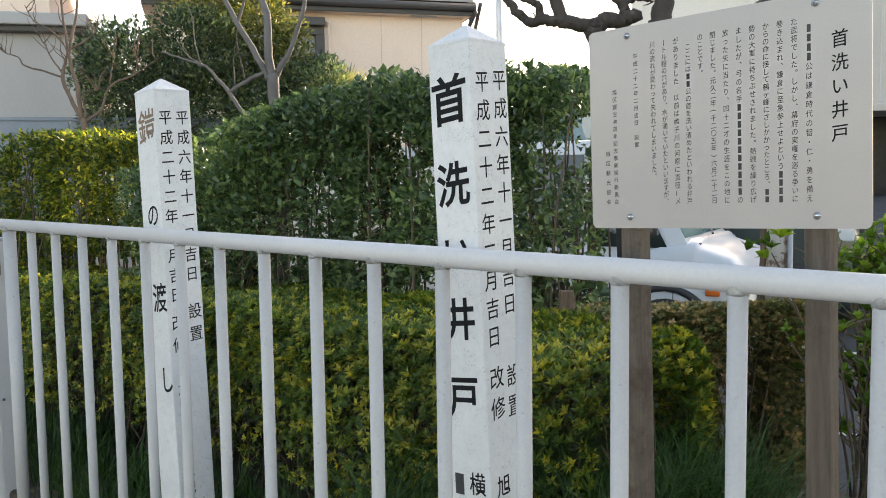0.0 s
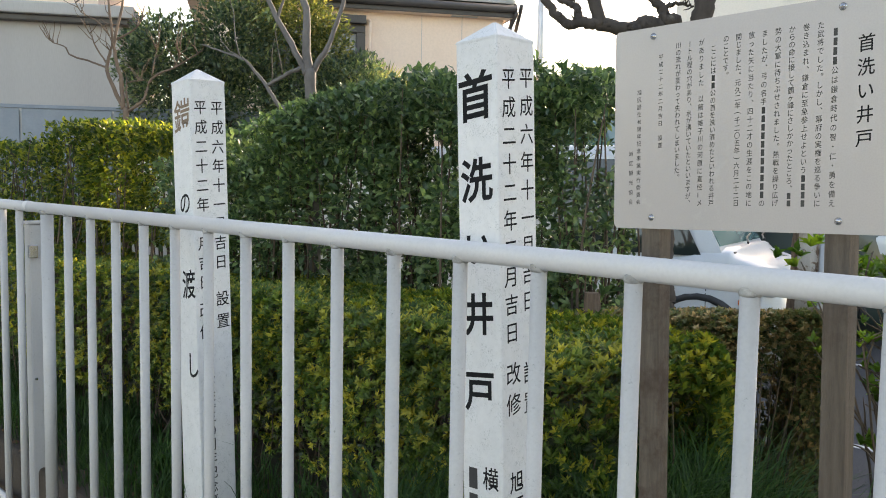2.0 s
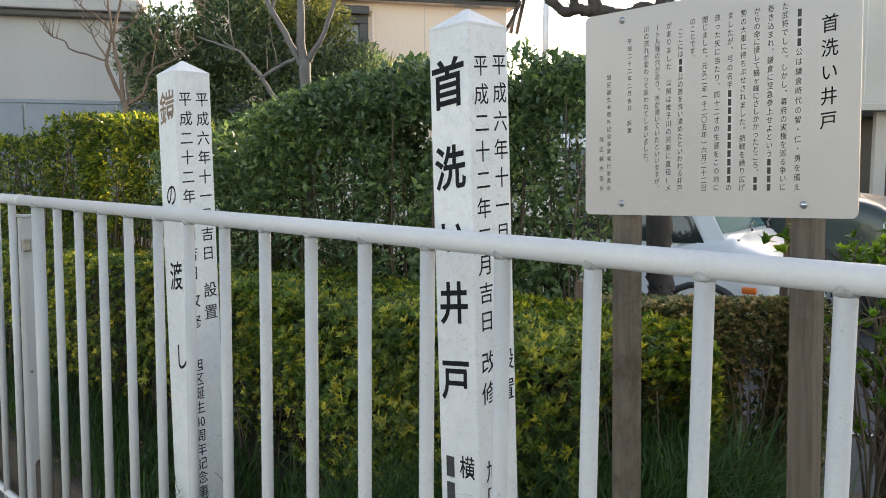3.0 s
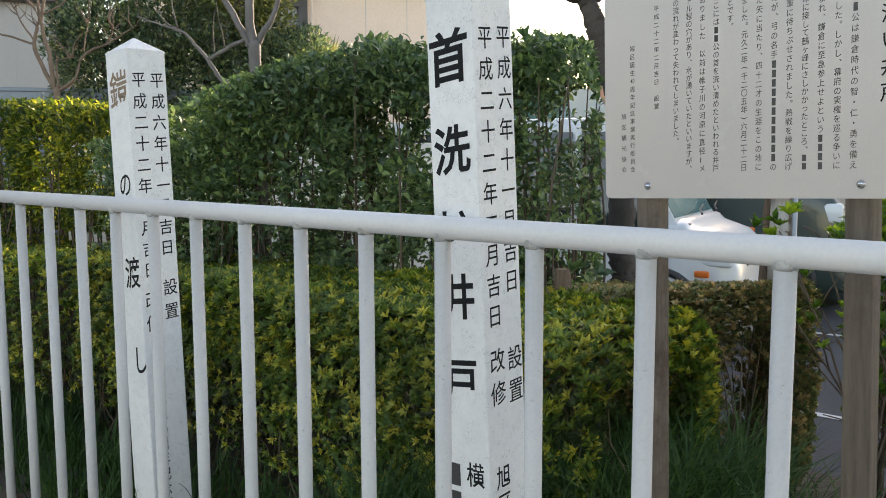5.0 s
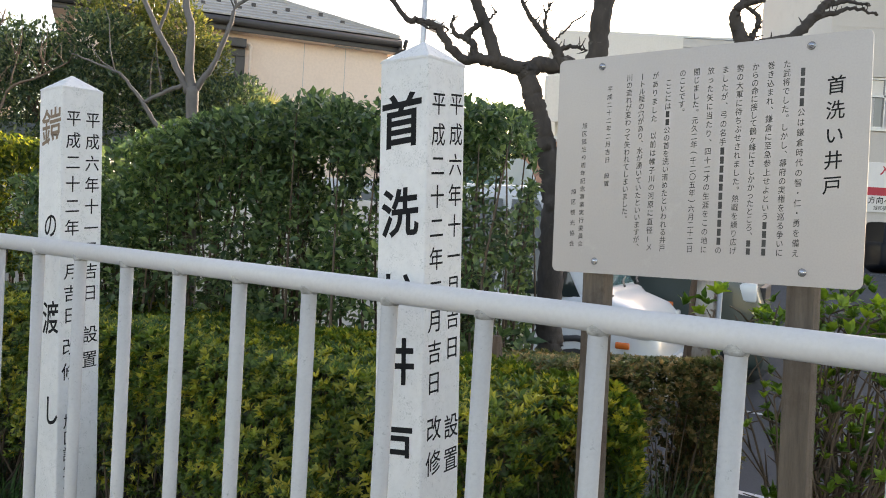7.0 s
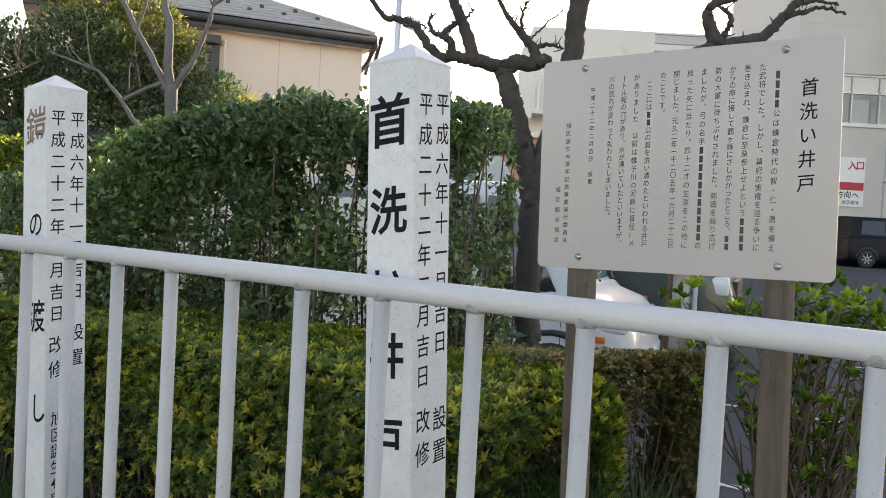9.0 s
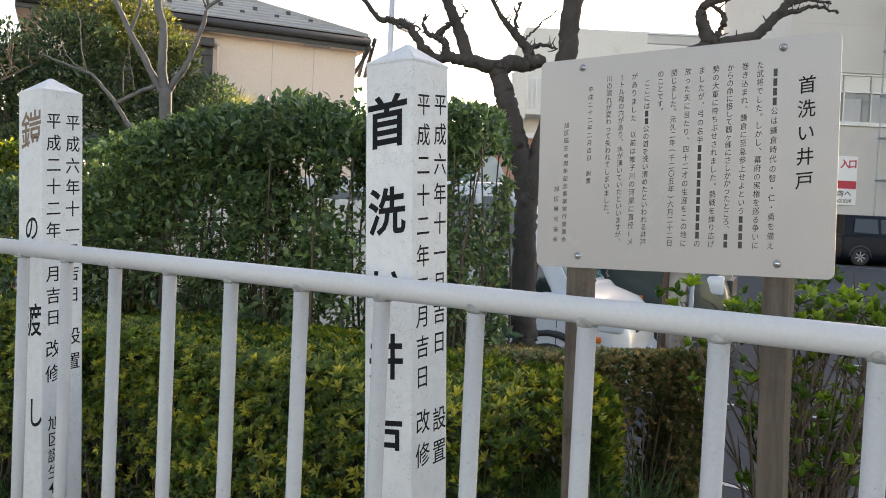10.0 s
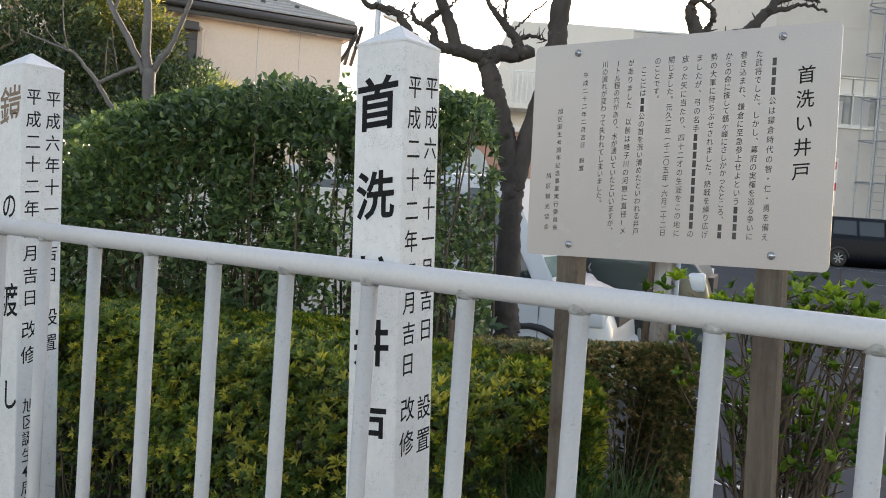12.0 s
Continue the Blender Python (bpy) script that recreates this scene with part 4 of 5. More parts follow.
sg = thing("wall_sign", "white entrance sign with red band on the office wall", "sign")
sg.matrix_world = pose(-8.46, 43.96, 0.0, 0, 0, 36.3) @ Matrix.Diagonal((1.31, 1.31, 1.31, 1)) @ pose(0.74, -0.03, 3.05)
part("panel", slab((-0.65, -0.02, -0.90), (0.62, 0.0, 0.95), 0.01), "sign_white", sg)
part("arrow", slab((-0.62, -0.026, -0.28), (0.60, -0.021, 0.02)), "sign_red", sg)
sput = lambda u, v: (u, -0.028, v)
lettering(sg, [column("入", 0.12, 0.66, 0.3, 0.34, 0.03), column("口", 0.42, 0.66, 0.3, 0.34, 0.03)], sput, "sign_red", "red lettering")
lettering(sg, [column(c, -0.28 + 0.29 * i, -0.46, 0.3, 0.27, 0.015) for i, c in enumerate("方向へ")] + [column(c, -0.12 + 0.165 * i, -0.74, 0.3, 0.16, 0.008) for i, c in enumerate("旭区役所")], sput, "black_paint")


# ---- trees ----
def plum_tree():
    ob = thing("plum_tree", "leafless gnarled plum tree, hard pruned, dark rough bark", "tree")
    bm = bmesh.new()
    limb(bm, [(-1.66, 3.56, -0.45), (-1.70, 3.57, 0.34), (-1.73, 3.56, 0.63), (-1.75, 3.57, 1.15), (-1.77, 3.58, 1.49), (-1.83, 3.54, 1.78), (-1.91, 3.49, 2.08), (-1.97, 3.47, 2.25)], 0.092, 0.058, 0.006, 0.15, 16, 12)
    part("trunk", bm, "bark", ob, smooth=True)

    def bough(pts, r0, r1, twigs=0, wob=0.010):
        bm = bmesh.new()
        line = limb(bm, pts, r0, r1, wob * 0.7, 0.12, 10, 7)
        for _ in range(twigs):                                 # spurs and pruning knobs
            i = random.randrange(3, len(line))
            p, d = line[i], Vector((random.uniform(-1, 1), random.uniform(-1, 1), random.uniform(-0.4, 1.2))).normalized()
            n = random.uniform(0.02, 0.09)
            tube(bm, [p, p + d * n * 0.5, p + d * n + Vector((0, 0, 0.01))], [min(r1 * 0.45, 0.007) + 0.003, min(r1 * 0.35, 0.005) + 0.002, 0.0022], 5)
        for _ in range(twigs // 2):
            p = random.choice(line)
            bmesh.ops.create_icosphere(bm, subdivisions=1, radius=r1 * 1.3 + 0.006, matrix=Matrix.Translation(p) @ Matrix.Diagonal((1, 1.2, 0.8, 1)))
        part("bough", bm, "bark", ob, smooth=True)

    bough([(-1.97, 3.47, 2.25), (-2.00, 3.50, 2.27), (-2.13, 3.41, 2.30), (-2.22, 3.34, 2.32), (-2.32, 3.26, 2.31)], 0.056, 0.032, 8)
    bough([(-2.32, 3.26, 2.31), (-2.40, 3.20, 2.39), (-2.47, 3.15, 2.51), (-2.57, 3.07, 2.55), (-2.64, 3.02, 2.56), (-2.73, 2.95, 2.70), (-2.80, 2.90, 2.80)], 0.034, 0.010, 22)
    bough([(-2.15, 3.39, 2.30), (-2.20, 3.36, 2.48), (-2.26, 3.32, 2.64), (-2.33, 3.27, 2.85), (-2.36, 3.2, 3.3)], 0.046, 0.026, 3, 0.004)
    bough([(-2.27, 3.30, 2.33), (-2.28, 3.29, 2.42), (-2.33, 3.26, 2.45), (-2.39, 3.21, 2.50), (-2.39, 3.21, 2.60)], 0.032, 0.008, 14)
    bough([(-2.33, 3.26, 2.45), (-2.27, 3.31, 2.54), (-2.23, 3.34, 2.55), (-2.18, 3.39, 2.64)], 0.024, 0.006, 8)
    bough([(-2.57, 3.07, 2.55), (-2.50, 3.10, 2.50), (-2.45, 3.16, 2.52), (-2.40, 3.18, 2.50)], 0.010, 0.006, 4)
    bough([(-1.98, 3.50, 2.24), (-1.92, 3.57, 2.31), (-1.85, 3.63, 2.30), (-1.78, 3.68, 2.33)], 0.060, 0.045, 6)
    bough([(-1.82, 3.65, 2.32), (-1.84, 3.64, 2.40), (-1.90, 3.60, 2.49), (-1.95, 3.56, 2.55), (-2.01, 3.51, 2.65), (-2.06, 3.48, 2.80)], 0.042, 0.008, 18)
    bough([(-1.90, 3.60, 2.49), (-1.92, 3.59, 2.59), (-1.89, 3.60, 2.72)], 0.018, 0.005, 8)
    bough([(-1.86, 3.62, 2.47), (-1.80, 3.68, 2.56), (-1.70, 3.76, 2.68)], 0.008, 0.004, 1)
    bough([(-1.83, 3.65, 2.41), (-1.76, 3.70, 2.44), (-1.68, 3.76, 2.42)], 0.020, 0.006, 8)
    bough([(-1.76, 3.58, 1.40), (-1.70, 3.64, 1.75), (-1.63, 3.70, 2.09), (-1.60, 3.74, 2.36), (-1.59, 3.75, 2.58), (-1.57, 3.78, 3.0), (-1.6, 3.8, 3.6)], 0.072, 0.062, 6, 0.006)
    bough([(-1.61, 3.72, 2.13), (-1.39, 3.88, 2.18), (-1.13, 4.08, 2.31), (-0.88, 4.27, 2.44), (-0.82, 4.31, 2.52)], 0.065, 0.050, 4)
    bough([(-0.84, 4.30, 2.50), (-0.87, 4.28, 2.60), (-0.90, 4.27, 2.69), (-0.85, 4.31, 2.77), (-0.75, 4.38, 2.80)], 0.052, 0.020, 16)
    bough([(-0.84, 4.30, 2.50), (-0.78, 4.34, 2.58), (-0.77, 4.36, 2.68), (-0.84, 4.32, 2.75)], 0.030, 0.012, 10)
    bough([(-0.90, 4.27, 2.44), (-0.72, 4.39, 2.51), (-0.59, 4.49, 2.56), (-0.50, 4.56, 2.68), (-0.43, 4.61, 2.78), (-0.36, 4.68, 2.90)], 0.048, 0.022, 16)
    bough([(-0.50, 4.56, 2.68), (-0.40, 4.63, 2.73), (-0.28, 4.72, 2.77), (-0.16, 4.81, 2.74)], 0.024, 0.005, 14)
    bough([(-0.43, 4.61, 2.78), (-0.32, 4.70, 2.82), (-0.20, 4.80, 2.80)], 0.020, 0.006, 8)


plum_tree()


def bare_tree(label, bark, limbs, twig_n, twig_len, seed):
    ob = thing("bare_tree", label, "tree")
    rnd = random.Random(seed)
    for i, (pts, r0, r1) in enumerate(limbs):
        bm = bmesh.new()
        line = limb(bm, pts, r0, r1, 0.004, 0.06)
        if i:
            for _ in range(twig_n):
                p = line[rnd.randrange(len(line) // 2, len(line))]
                d = Vector((rnd.uniform(-1, 1), rnd.uniform(-1, 1), rnd.uniform(0.1, 1.3))).normalized()
                q = p
                pts2 = [p]
                for _ in range(4):
                    d = (d + Vector((rnd.uniform(-0.5, 0.5), rnd.uniform(-0.5, 0.5), rnd.uniform(-0.1, 0.5)))).normalized()
                    q = q + d * twig_len * rnd.uniform(0.15, 0.35)
                    pts2.append(q)
                tube(bm, pts2, [0.0048, 0.0038, 0.0030, 0.0024, 0.0018], 5)
        part("limb" if i else "trunk", bm, bark, ob, smooth=True)


bare_tree("grey leafless young tree rising out of the hedge", "pale_bark", [
    ([(-3.12, 1.80, -0.3), (-3.15, 1.78, 0.9), (-3.16, 1.77, 1.71), (-3.17, 1.76, 1.93)], 0.048, 0.034),
    ([(-3.19, 1.755, 1.90), (-3.23, 1.73, 1.99), (-3.34, 1.66, 2.21), (-3.44, 1.59, 2.44), (-3.60, 1.48, 2.80)], 0.024, 0.011),
    ([(-3.17, 1.76, 1.91), (-3.20, 1.76, 2.09), (-3.20, 1.76, 2.26), (-3.24, 1.74, 2.45), (-3.30, 1.72, 2.85)], 0.029, 0.019),
    ([(-3.17, 1.765, 1.88), (-3.12, 1.81, 2.00), (-3.07, 1.85, 2.11), (-3.01, 1.90, 2.33), (-2.99, 1.92, 2.43), (-2.785, 1.98, 2.52)], 0.021, 0.008),
    ([(-3.00, 1.92, 2.43), (-3.03, 1.90, 2.52), (-3.08, 1.88, 2.62)], 0.010, 0.005),
    ([(-3.21, 1.74, 1.95), (-3.28, 1.69, 1.91), (-3.33, 1.65, 1.88), (-3.40, 1.59, 1.83)], 0.014, 0.011),
    ([(-3.20, 1.74, 1.45), (-3.28, 1.68, 1.66), (-3.34, 1.64, 1.71), (-3.40, 1.59, 1.83), (-3.47, 1.55, 1.92), (-3.52, 1.51, 1.99), (-3.63, 1.43, 2.04), (-3.76, 1.34, 2.09)], 0.018, 0.004),
    ([(-3.36, 1.65, 2.24), (-3.33, 1.68, 2.40), (-3.31, 1.70, 2.62)], 0.011, 0.006)], 2, 0.35, 5)
bare_tree("tan leafless small tree with many knobbly twigs", "tan_bark", [
    ([(-5.73, 1.70, -0.3), (-5.74, 1.69, 0.9), (-5.74, 1.69, 1.68), (-5.75, 1.68, 1.81)], 0.0317, 0.0251),
    ([(-5.75, 1.68, 1.79), (-5.80, 1.63, 1.92), (-5.84, 1.57, 2.11), (-5.83, 1.59, 2.25), (-5.81, 1.61, 2.36), (-5.83, 1.59, 2.64), (-5.84, 1.58, 2.90)], 0.0185, 0.0073),
    ([(-5.76, 1.67, 1.79), (-5.77, 1.66, 2.03), (-5.79, 1.63, 2.20), (-5.80, 1.62, 2.36), (-5.76, 1.67, 2.64), (-5.74, 1.69, 2.90)], 0.0198, 0.0079),
    ([(-5.73, 1.70, 1.78), (-5.65, 1.80, 1.88), (-5.60, 1.85, 2.06), (-5.49, 1.98, 2.14), (-5.38, 2.10, 2.24), (-5.33, 2.16, 2.29)], 0.0145, 0.0040),
    ([(-5.73, 1.70, 1.80), (-5.74, 1.69, 1.96), (-5.72, 1.71, 2.02), (-5.64, 1.81, 2.04)], 0.0099, 0.0033),
    ([(-5.84, 1.57, 2.14), (-5.95, 1.45, 2.19), (-6.04, 1.35, 2.23), (-6.07, 1.31, 2.30), (-6.15, 1.22, 2.35), (-6.21, 1.16, 2.47)], 0.0092, 0.0033),
    ([(-5.84, 1.57, 2.17), (-5.89, 1.52, 2.27), (-5.93, 1.48, 2.39), (-5.96, 1.44, 2.48)], 0.0079, 0.0033),
    ([(-5.83, 1.59, 2.40), (-5.89, 1.52, 2.51), (-5.98, 1.42, 2.59), (-6.03, 1.37, 2.72)], 0.0079, 0.0033),
    ([(-5.81, 1.62, 2.36), (-5.70, 1.73, 2.44), (-5.66, 1.78, 2.52), (-5.64, 1.81, 2.65)], 0.0092, 0.0040),
    ([(-5.60, 1.85, 2.08), (-5.58, 1.87, 2.23), (-5.56, 1.89, 2.32)], 0.0066, 0.0026),
    ([(-5.49, 1.98, 2.14), (-5.45, 2.02, 2.23), (-5.44, 2.03, 2.33)], 0.0059, 0.0026)], 6, 0.20, 9)


def crown_tree(label, leaf, trunk_at, height, blobs, n, size, seed):
    """A leafy tree: trunk, limbs to each mass of foliage, and leaves massed in uneven clumps."""
    ob = thing("evergreen_tree", label, "tree")
    rng = np.random.default_rng(seed)
    bm = bmesh.new()
    limb(bm, [(*trunk_at, -0.45), (trunk_at[0] + 0.05, trunk_at[1], height * 0.4), (trunk_at[0], trunk_at[1] + 0.05, height * 0.8)], 0.11, 0.04, 0.01)
    for c, r in blobs:
        limb(bm, [(*trunk_at, height * 0.3), ((trunk_at[0] + c[0]) / 2, (trunk_at[1] + c[1]) / 2, (height * 0.35 + c[2]) / 2 + 0.2), c], 0.045, 0.012, 0.01)
    part("trunk", bm, "twig", ob, smooth=True)
    tot = sum(r[0] * r[1] + r[0] * r[2] + r[1] * r[2] for c, r in blobs)
    P, D = [], []
    for c, r in blobs:
        k = int(n * (r[0] * r[1] + r[0] * r[2] + r[1] * r[2]) / tot)
        u = unit(rng.normal(size=(k, 3)))
        q = u * np.array(r)
        rad = (1 - np.abs(rng.normal(0, 0.22, k))) * (1 + lumps(q + np.array(c), 3.2 / max(r), 0.30, seed + 3))
        P.append(np.array(c) + q * rad[:, None])
        D.append(u + rng.normal(size=(k, 3)) * 0.6 + np.array((0, 0, 0.15)))
    P, D = np.concatenate(P), np.concatenate(D)
    s = rng.uniform(0.7, 1.25, len(P))
    part("crown", leaf_mesh("crown", P, D, rng.normal(size=P.shape) * 0.5 + np.array((0, -0.3, 0.8)), size * s, size * 0.42 * s, leaf), None, ob)
    tagged(ob.children[-1], kind="stuff")


crown_tree("dense dark green evergreen tree with glossy leaves", "evergreen", (-7.3, 3.2), 2.9,
           [((-7.5, 3.0, 2.2), (0.55, 0.6, 0.70)), ((-7.0, 3.5, 1.9), (0.7, 0.6, 0.8)), ((-7.75, 2.88, 2.55), (0.36, 0.4, 0.42)), ((-7.0, 3.4, 2.65), (0.55, 0.5, 0.5)), ((-7.3, 3.1, 1.2), (1.1, 0.7, 0.9))], 34000, 0.058, 11)
crown_tree("evergreen tree with yellow-green upper leaves", "yellow_leaf", (-6.9, 3.9), 3.0,
           [((-7.2, 3.75, 3.15), (0.45, 0.45, 0.5)), ((-6.75, 4.1, 2.95), (0.40, 0.40, 0.45)), ((-6.5, 4.25, 2.60), (0.32, 0.3, 0.42))], 11000, 0.052, 12)
crown_tree("rounded dark green evergreen bush near the house", "evergreen", (-6.2, 4.3), 2.5,
           [((-6.15, 4.35, 2.05), (0.50, 0.45, 0.62)), ((-6.5, 4.1, 1.7), (0.7, 0.5, 0.8)), ((-6.05, 4.5, 1.75), (0.40, 0.4, 0.6))], 21000, 0.055, 13)
crown_tree("evergreen tree beside the grey house wall", "evergreen", (-8.2, 3.4), 3.2,
           [((-8.10, 3.65, 2.15), (0.50, 0.6, 0.8)), ((-8.15, 3.45, 1.5), (0.55, 0.6, 0.8))], 9500, 0.058, 14)

palm = thing("fan_palm", "yellowish green fan palm behind the hedge", "palm", at=(-6.31, 4.95, 0))
bm = bmesh.new()
limb(bm, [(0, 0, -0.45), (0.02, 0, 1.2), (0, 0, 2.3)], 0.06, 0.045, 0.004)
part("trunk", bm, "twig", palm)
rng = np.random.default_rng(21)
for j, (cx, cz, tilt) in enumerate(((0.0, 2.22, 0.0), (-0.22, 2.10, -0.5), (0.25, 2.07, 0.6))):
    w = np.linspace(-1.45, 1.45, 26) + tilt
    D = np.stack([np.sin(w) * 0.86, np.sin(w) * 0.5, np.cos(w)], 1)
    part("frond", leaf_mesh("frond", np.tile((cx, 0.0, cz), (26, 1)) + D * 0.03, D, np.tile((0.5, -0.86, 0.1), (26, 1)), 0.36 * rng.uniform(0.85, 1.05, 26), np.full(26, 0.030), "palm_leaf", 0.35, 0.02), None, palm)


# ---- hedges and shrubs ----
def along(spine, s):
    """Places and side directions at shares s of a spine line."""
    sp = np.array(spine, float)
    seg = np.linalg.norm(np.diff(sp, axis=0), axis=1)
    cum = np.concatenate([[0], np.cumsum(seg)]) / seg.sum()
    p = np.stack([np.interp(s, cum, sp[:, k]) for k in (0, 1)], 1)
    d = np.stack([np.interp(np.clip(s + 0.01, 0, 1), cum, sp[:, k]) - np.interp(np.clip(s - 0.01, 0, 1), cum, sp[:, k]) for k in (0, 1)], 1)
    d = d / np.linalg.norm(d, axis=1, keepdims=True)
    return p, np.stack([-d[:, 1], d[:, 0]], 1)


def hedge_points(spine, half, z0, z1, n, seed, depth=0.16, bump=0.10, freq=3.0):
    rng = np.random.default_rng(seed)
    s = rng.uniform(-0.02, 1.02, n)
    if isinstance(z1, tuple):
        z1 = np.interp(s, np.linspace(0, 1, len(z1)), z1)
    p, side = along(spine, np.clip(s, 0, 1))
    a, b = rng.uniform(-1, 1, n), rng.uniform(-1, 1, n)
    r = np.maximum(np.abs(a), np.abs(b))
    k = (1 - np.abs(rng.normal(0, depth, n))) / np.maximum(r, 0.05)
    a, b = a * k, b * k
    e = 0.86 + 0.14 * np.sqrt(np.clip(1 - (np.abs(b) ** 6), 0, 1))
    endr = np.clip(np.minimum(s + 0.02, 1.02 - s) / 0.06, 0, 1) ** 0.5
    P = np.stack([p[:, 0] + side[:, 0] * a * half * e, p[:, 1] + side[:, 1] * a * half * e, (z0 + z1) / 2 + b * (z1 - z0) / 2], 1)
    f = 1 + lumps(P, freq, bump, seed + 1)
    P[:, 2] = z0 + (P[:, 2] - z0) * f * (0.75 + 0.25 * endr)
    P[:, :2] = p + (P[:, :2] - p) * (1 + lumps(P, freq * 1.4, bump * 1.3, seed + 2))[:, None] * (0.5 + 0.5 * endr)[:, None]
    O = np.stack([side[:, 0] * a, side[:, 1] * a, b * 0.9], 1)
    return P, unit(O + 1e-3), rng


def stems_for(ob, P, n, r, material="twig", seed=0, z0=-0.2):
    """Woody stems from the ground up into the foliage."""
    rnd = random.Random(seed)
    bm = bmesh.new()
    for _ in range(n):
        q = Vector(P[rnd.randrange(len(P))])
        b = Vector((q.x + rnd.uniform(-0.15, 0.15), q.y + rnd.uniform(-0.1, 0.1), z0))
        m = (b + q) / 2 + Vector((rnd.uniform(-0.08, 0.08), rnd.uniform(-0.08, 0.08), 0.05))
        tube(bm, smooth_line([b, m, q], 3), [r * (1 - 0.13 * i) for i in range(7)], 5)
    tagged(part("branchwork", bm, material, ob, smooth=True), kind="stuff")


def tall_hedge(label, spine, half, z0, z1, n, leaf, seed, size=0.062, gap=None, group="tall hedge", loose=0.085, stem_r=0.012):
    ob = thing("hedge", label, "hedge", group)
    P, O, rng = hedge_points(spine, half, z0, z1, n, seed, 0.22, loose)
    if gap:
        keep = np.ones(len(P), bool)
        for g, rad in gap:
            w = unit(np.array([[g[0] - 1.15, g[1] + 1.25, 0.05]]))[0]
            d = P - np.array(g)
            keep &= np.linalg.norm(d - np.outer(d @ w, w), axis=1) > rad * (1 + 0.5 * rng.random(len(P)))
        P, O = P[keep], O[keep]
    keep = rng.random(len(P)) < np.clip(0.62 + lumps(P, 9.0, 1.0, seed + 7), 0.10, 1)      # sprays of leaves with dark hollows between
    P, O = P[keep], O[keep]
    s = rng.uniform(0.6, 1.3, len(P))
    D = O * 0.7 + rng.normal(size=P.shape) * 0.6 + np.array((0, 0, 0.1))
    N = O * 0.5 + np.array((0, 0, 0.9)) + rng.normal(size=P.shape) * 0.45
    f = part("foliage", leaf_mesh("foliage", P, D, N, size * s, size * 0.48 * s, leaf, 0.2, 0.2), None, ob)
    tagged(f, kind="stuff")
    stems_for(ob, P, 90, stem_r, seed=seed)
    return ob


# thin places through which the far side shows: where, and how wide
GAPS = (((-1.88, 1.57, 1.43), 0.065), ((-1.80, 1.60, 1.40), 0.04), ((-1.62, 1.68, 1.45), 0.045), ((-1.27, 2.02, 1.71), 0.025), ((-1.08, 2.11, 1.50), 0.065), ((-1.13, 2.06, 1.36), 0.05), ((-1.63, 1.66, 1.32), 0.04))
tall_hedge("tall dark green glossy-leaved hedge, loosely clipped, with gaps", [(-1.13, 2.30), (-1.7, 1.98), (-2.30, 1.72)], 0.42, 0.05, (1.82, 1.80, 1.78, 1.76, 1.73), 52000, "camellia", 31, 0.050, GAPS)
tall_hedge("dark green glossy-leaved hedge of middle height", [(-2.25, 1.75), (-3.0, 1.55), (-3.95, 1.42)], 0.42, 0.0, (1.72, 1.70, 1.60, 1.48, 1.42, 1.40), 52000, "camellia", 32, 0.050)
# Leaf colour of the next two hedges has the sunlight painted in.
tall_hedge("sunlit yellow-green clipped hedge", [(-4.25, 1.45), (-4.9, 1.35), (-5.5, 1.22)], 0.33, 0.78, 1.58, 24000, "camellia_sun_tint", 33, 0.048)
tall_hedge("lower sunlit clipped hedge at the far end", [(-5.75, 1.2), (-6.6, 1.05), (-7.8, 0.85)], 0.28, 0.70, 1.50, 11000, "camellia_sun_tint", 34, 0.055)


def azalea(label, leaf, spine, half, z0, z1, n, seed, L=0.034, W=0.0105, bump=0.06, inner="azalea_shade", ninner=2500, up=0.55, thin=0.08):
    ob = thing("azalea_hedge", label, "hedge", "azalea bed")
    P, O, rng = hedge_points(spine, half, z0, z1, n, seed, 0.07, bump, 3.4)
    top = max(z1) if isinstance(z1, tuple) else z1
    low = (P[:, 2] - z0) / (top - z0)                       # thin and leggy lower down, in patches
    keep = rng.random(len(P)) < np.clip(thin + 1.3 * low + lumps(P, 6.0, 0.5, seed + 9), 0.12, 1)
    P, O = P[keep], O[keep]
    tagged(part("foliage", rosettes("foliage", P, O + np.array((0, 0, up)) + rng.normal(size=P.shape) * 0.2, 8, L, W, leaf, rng, (0.32, 1.12)), None, ob), kind="stuff")
    # Inner leaves; by default their colour carries the hedge's inner shade.
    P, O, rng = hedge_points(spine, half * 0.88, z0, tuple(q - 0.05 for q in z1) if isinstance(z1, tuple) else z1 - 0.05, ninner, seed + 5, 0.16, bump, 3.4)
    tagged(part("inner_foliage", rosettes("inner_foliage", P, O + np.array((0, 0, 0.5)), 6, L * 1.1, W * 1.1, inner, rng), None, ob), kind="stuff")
    stems_for(ob, P, 160, 0.006, seed=seed)
    return ob


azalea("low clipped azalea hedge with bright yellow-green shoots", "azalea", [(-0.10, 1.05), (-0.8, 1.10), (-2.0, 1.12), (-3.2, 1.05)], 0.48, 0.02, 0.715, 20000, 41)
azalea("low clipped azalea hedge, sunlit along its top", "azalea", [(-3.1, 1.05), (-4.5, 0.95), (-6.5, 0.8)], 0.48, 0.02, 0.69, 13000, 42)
azalea("low azalea bush with bronze-red winter leaves", "azalea_red", [(-0.14, 1.63), (-0.5, 1.85), (-1.15, 1.95)], 0.44, 0.02, (0.745, 0.73, 0.67, 0.62), 17000, 43, 0.024, 0.0098, inner="azalea_red", ninner=9000, thin=0.9)


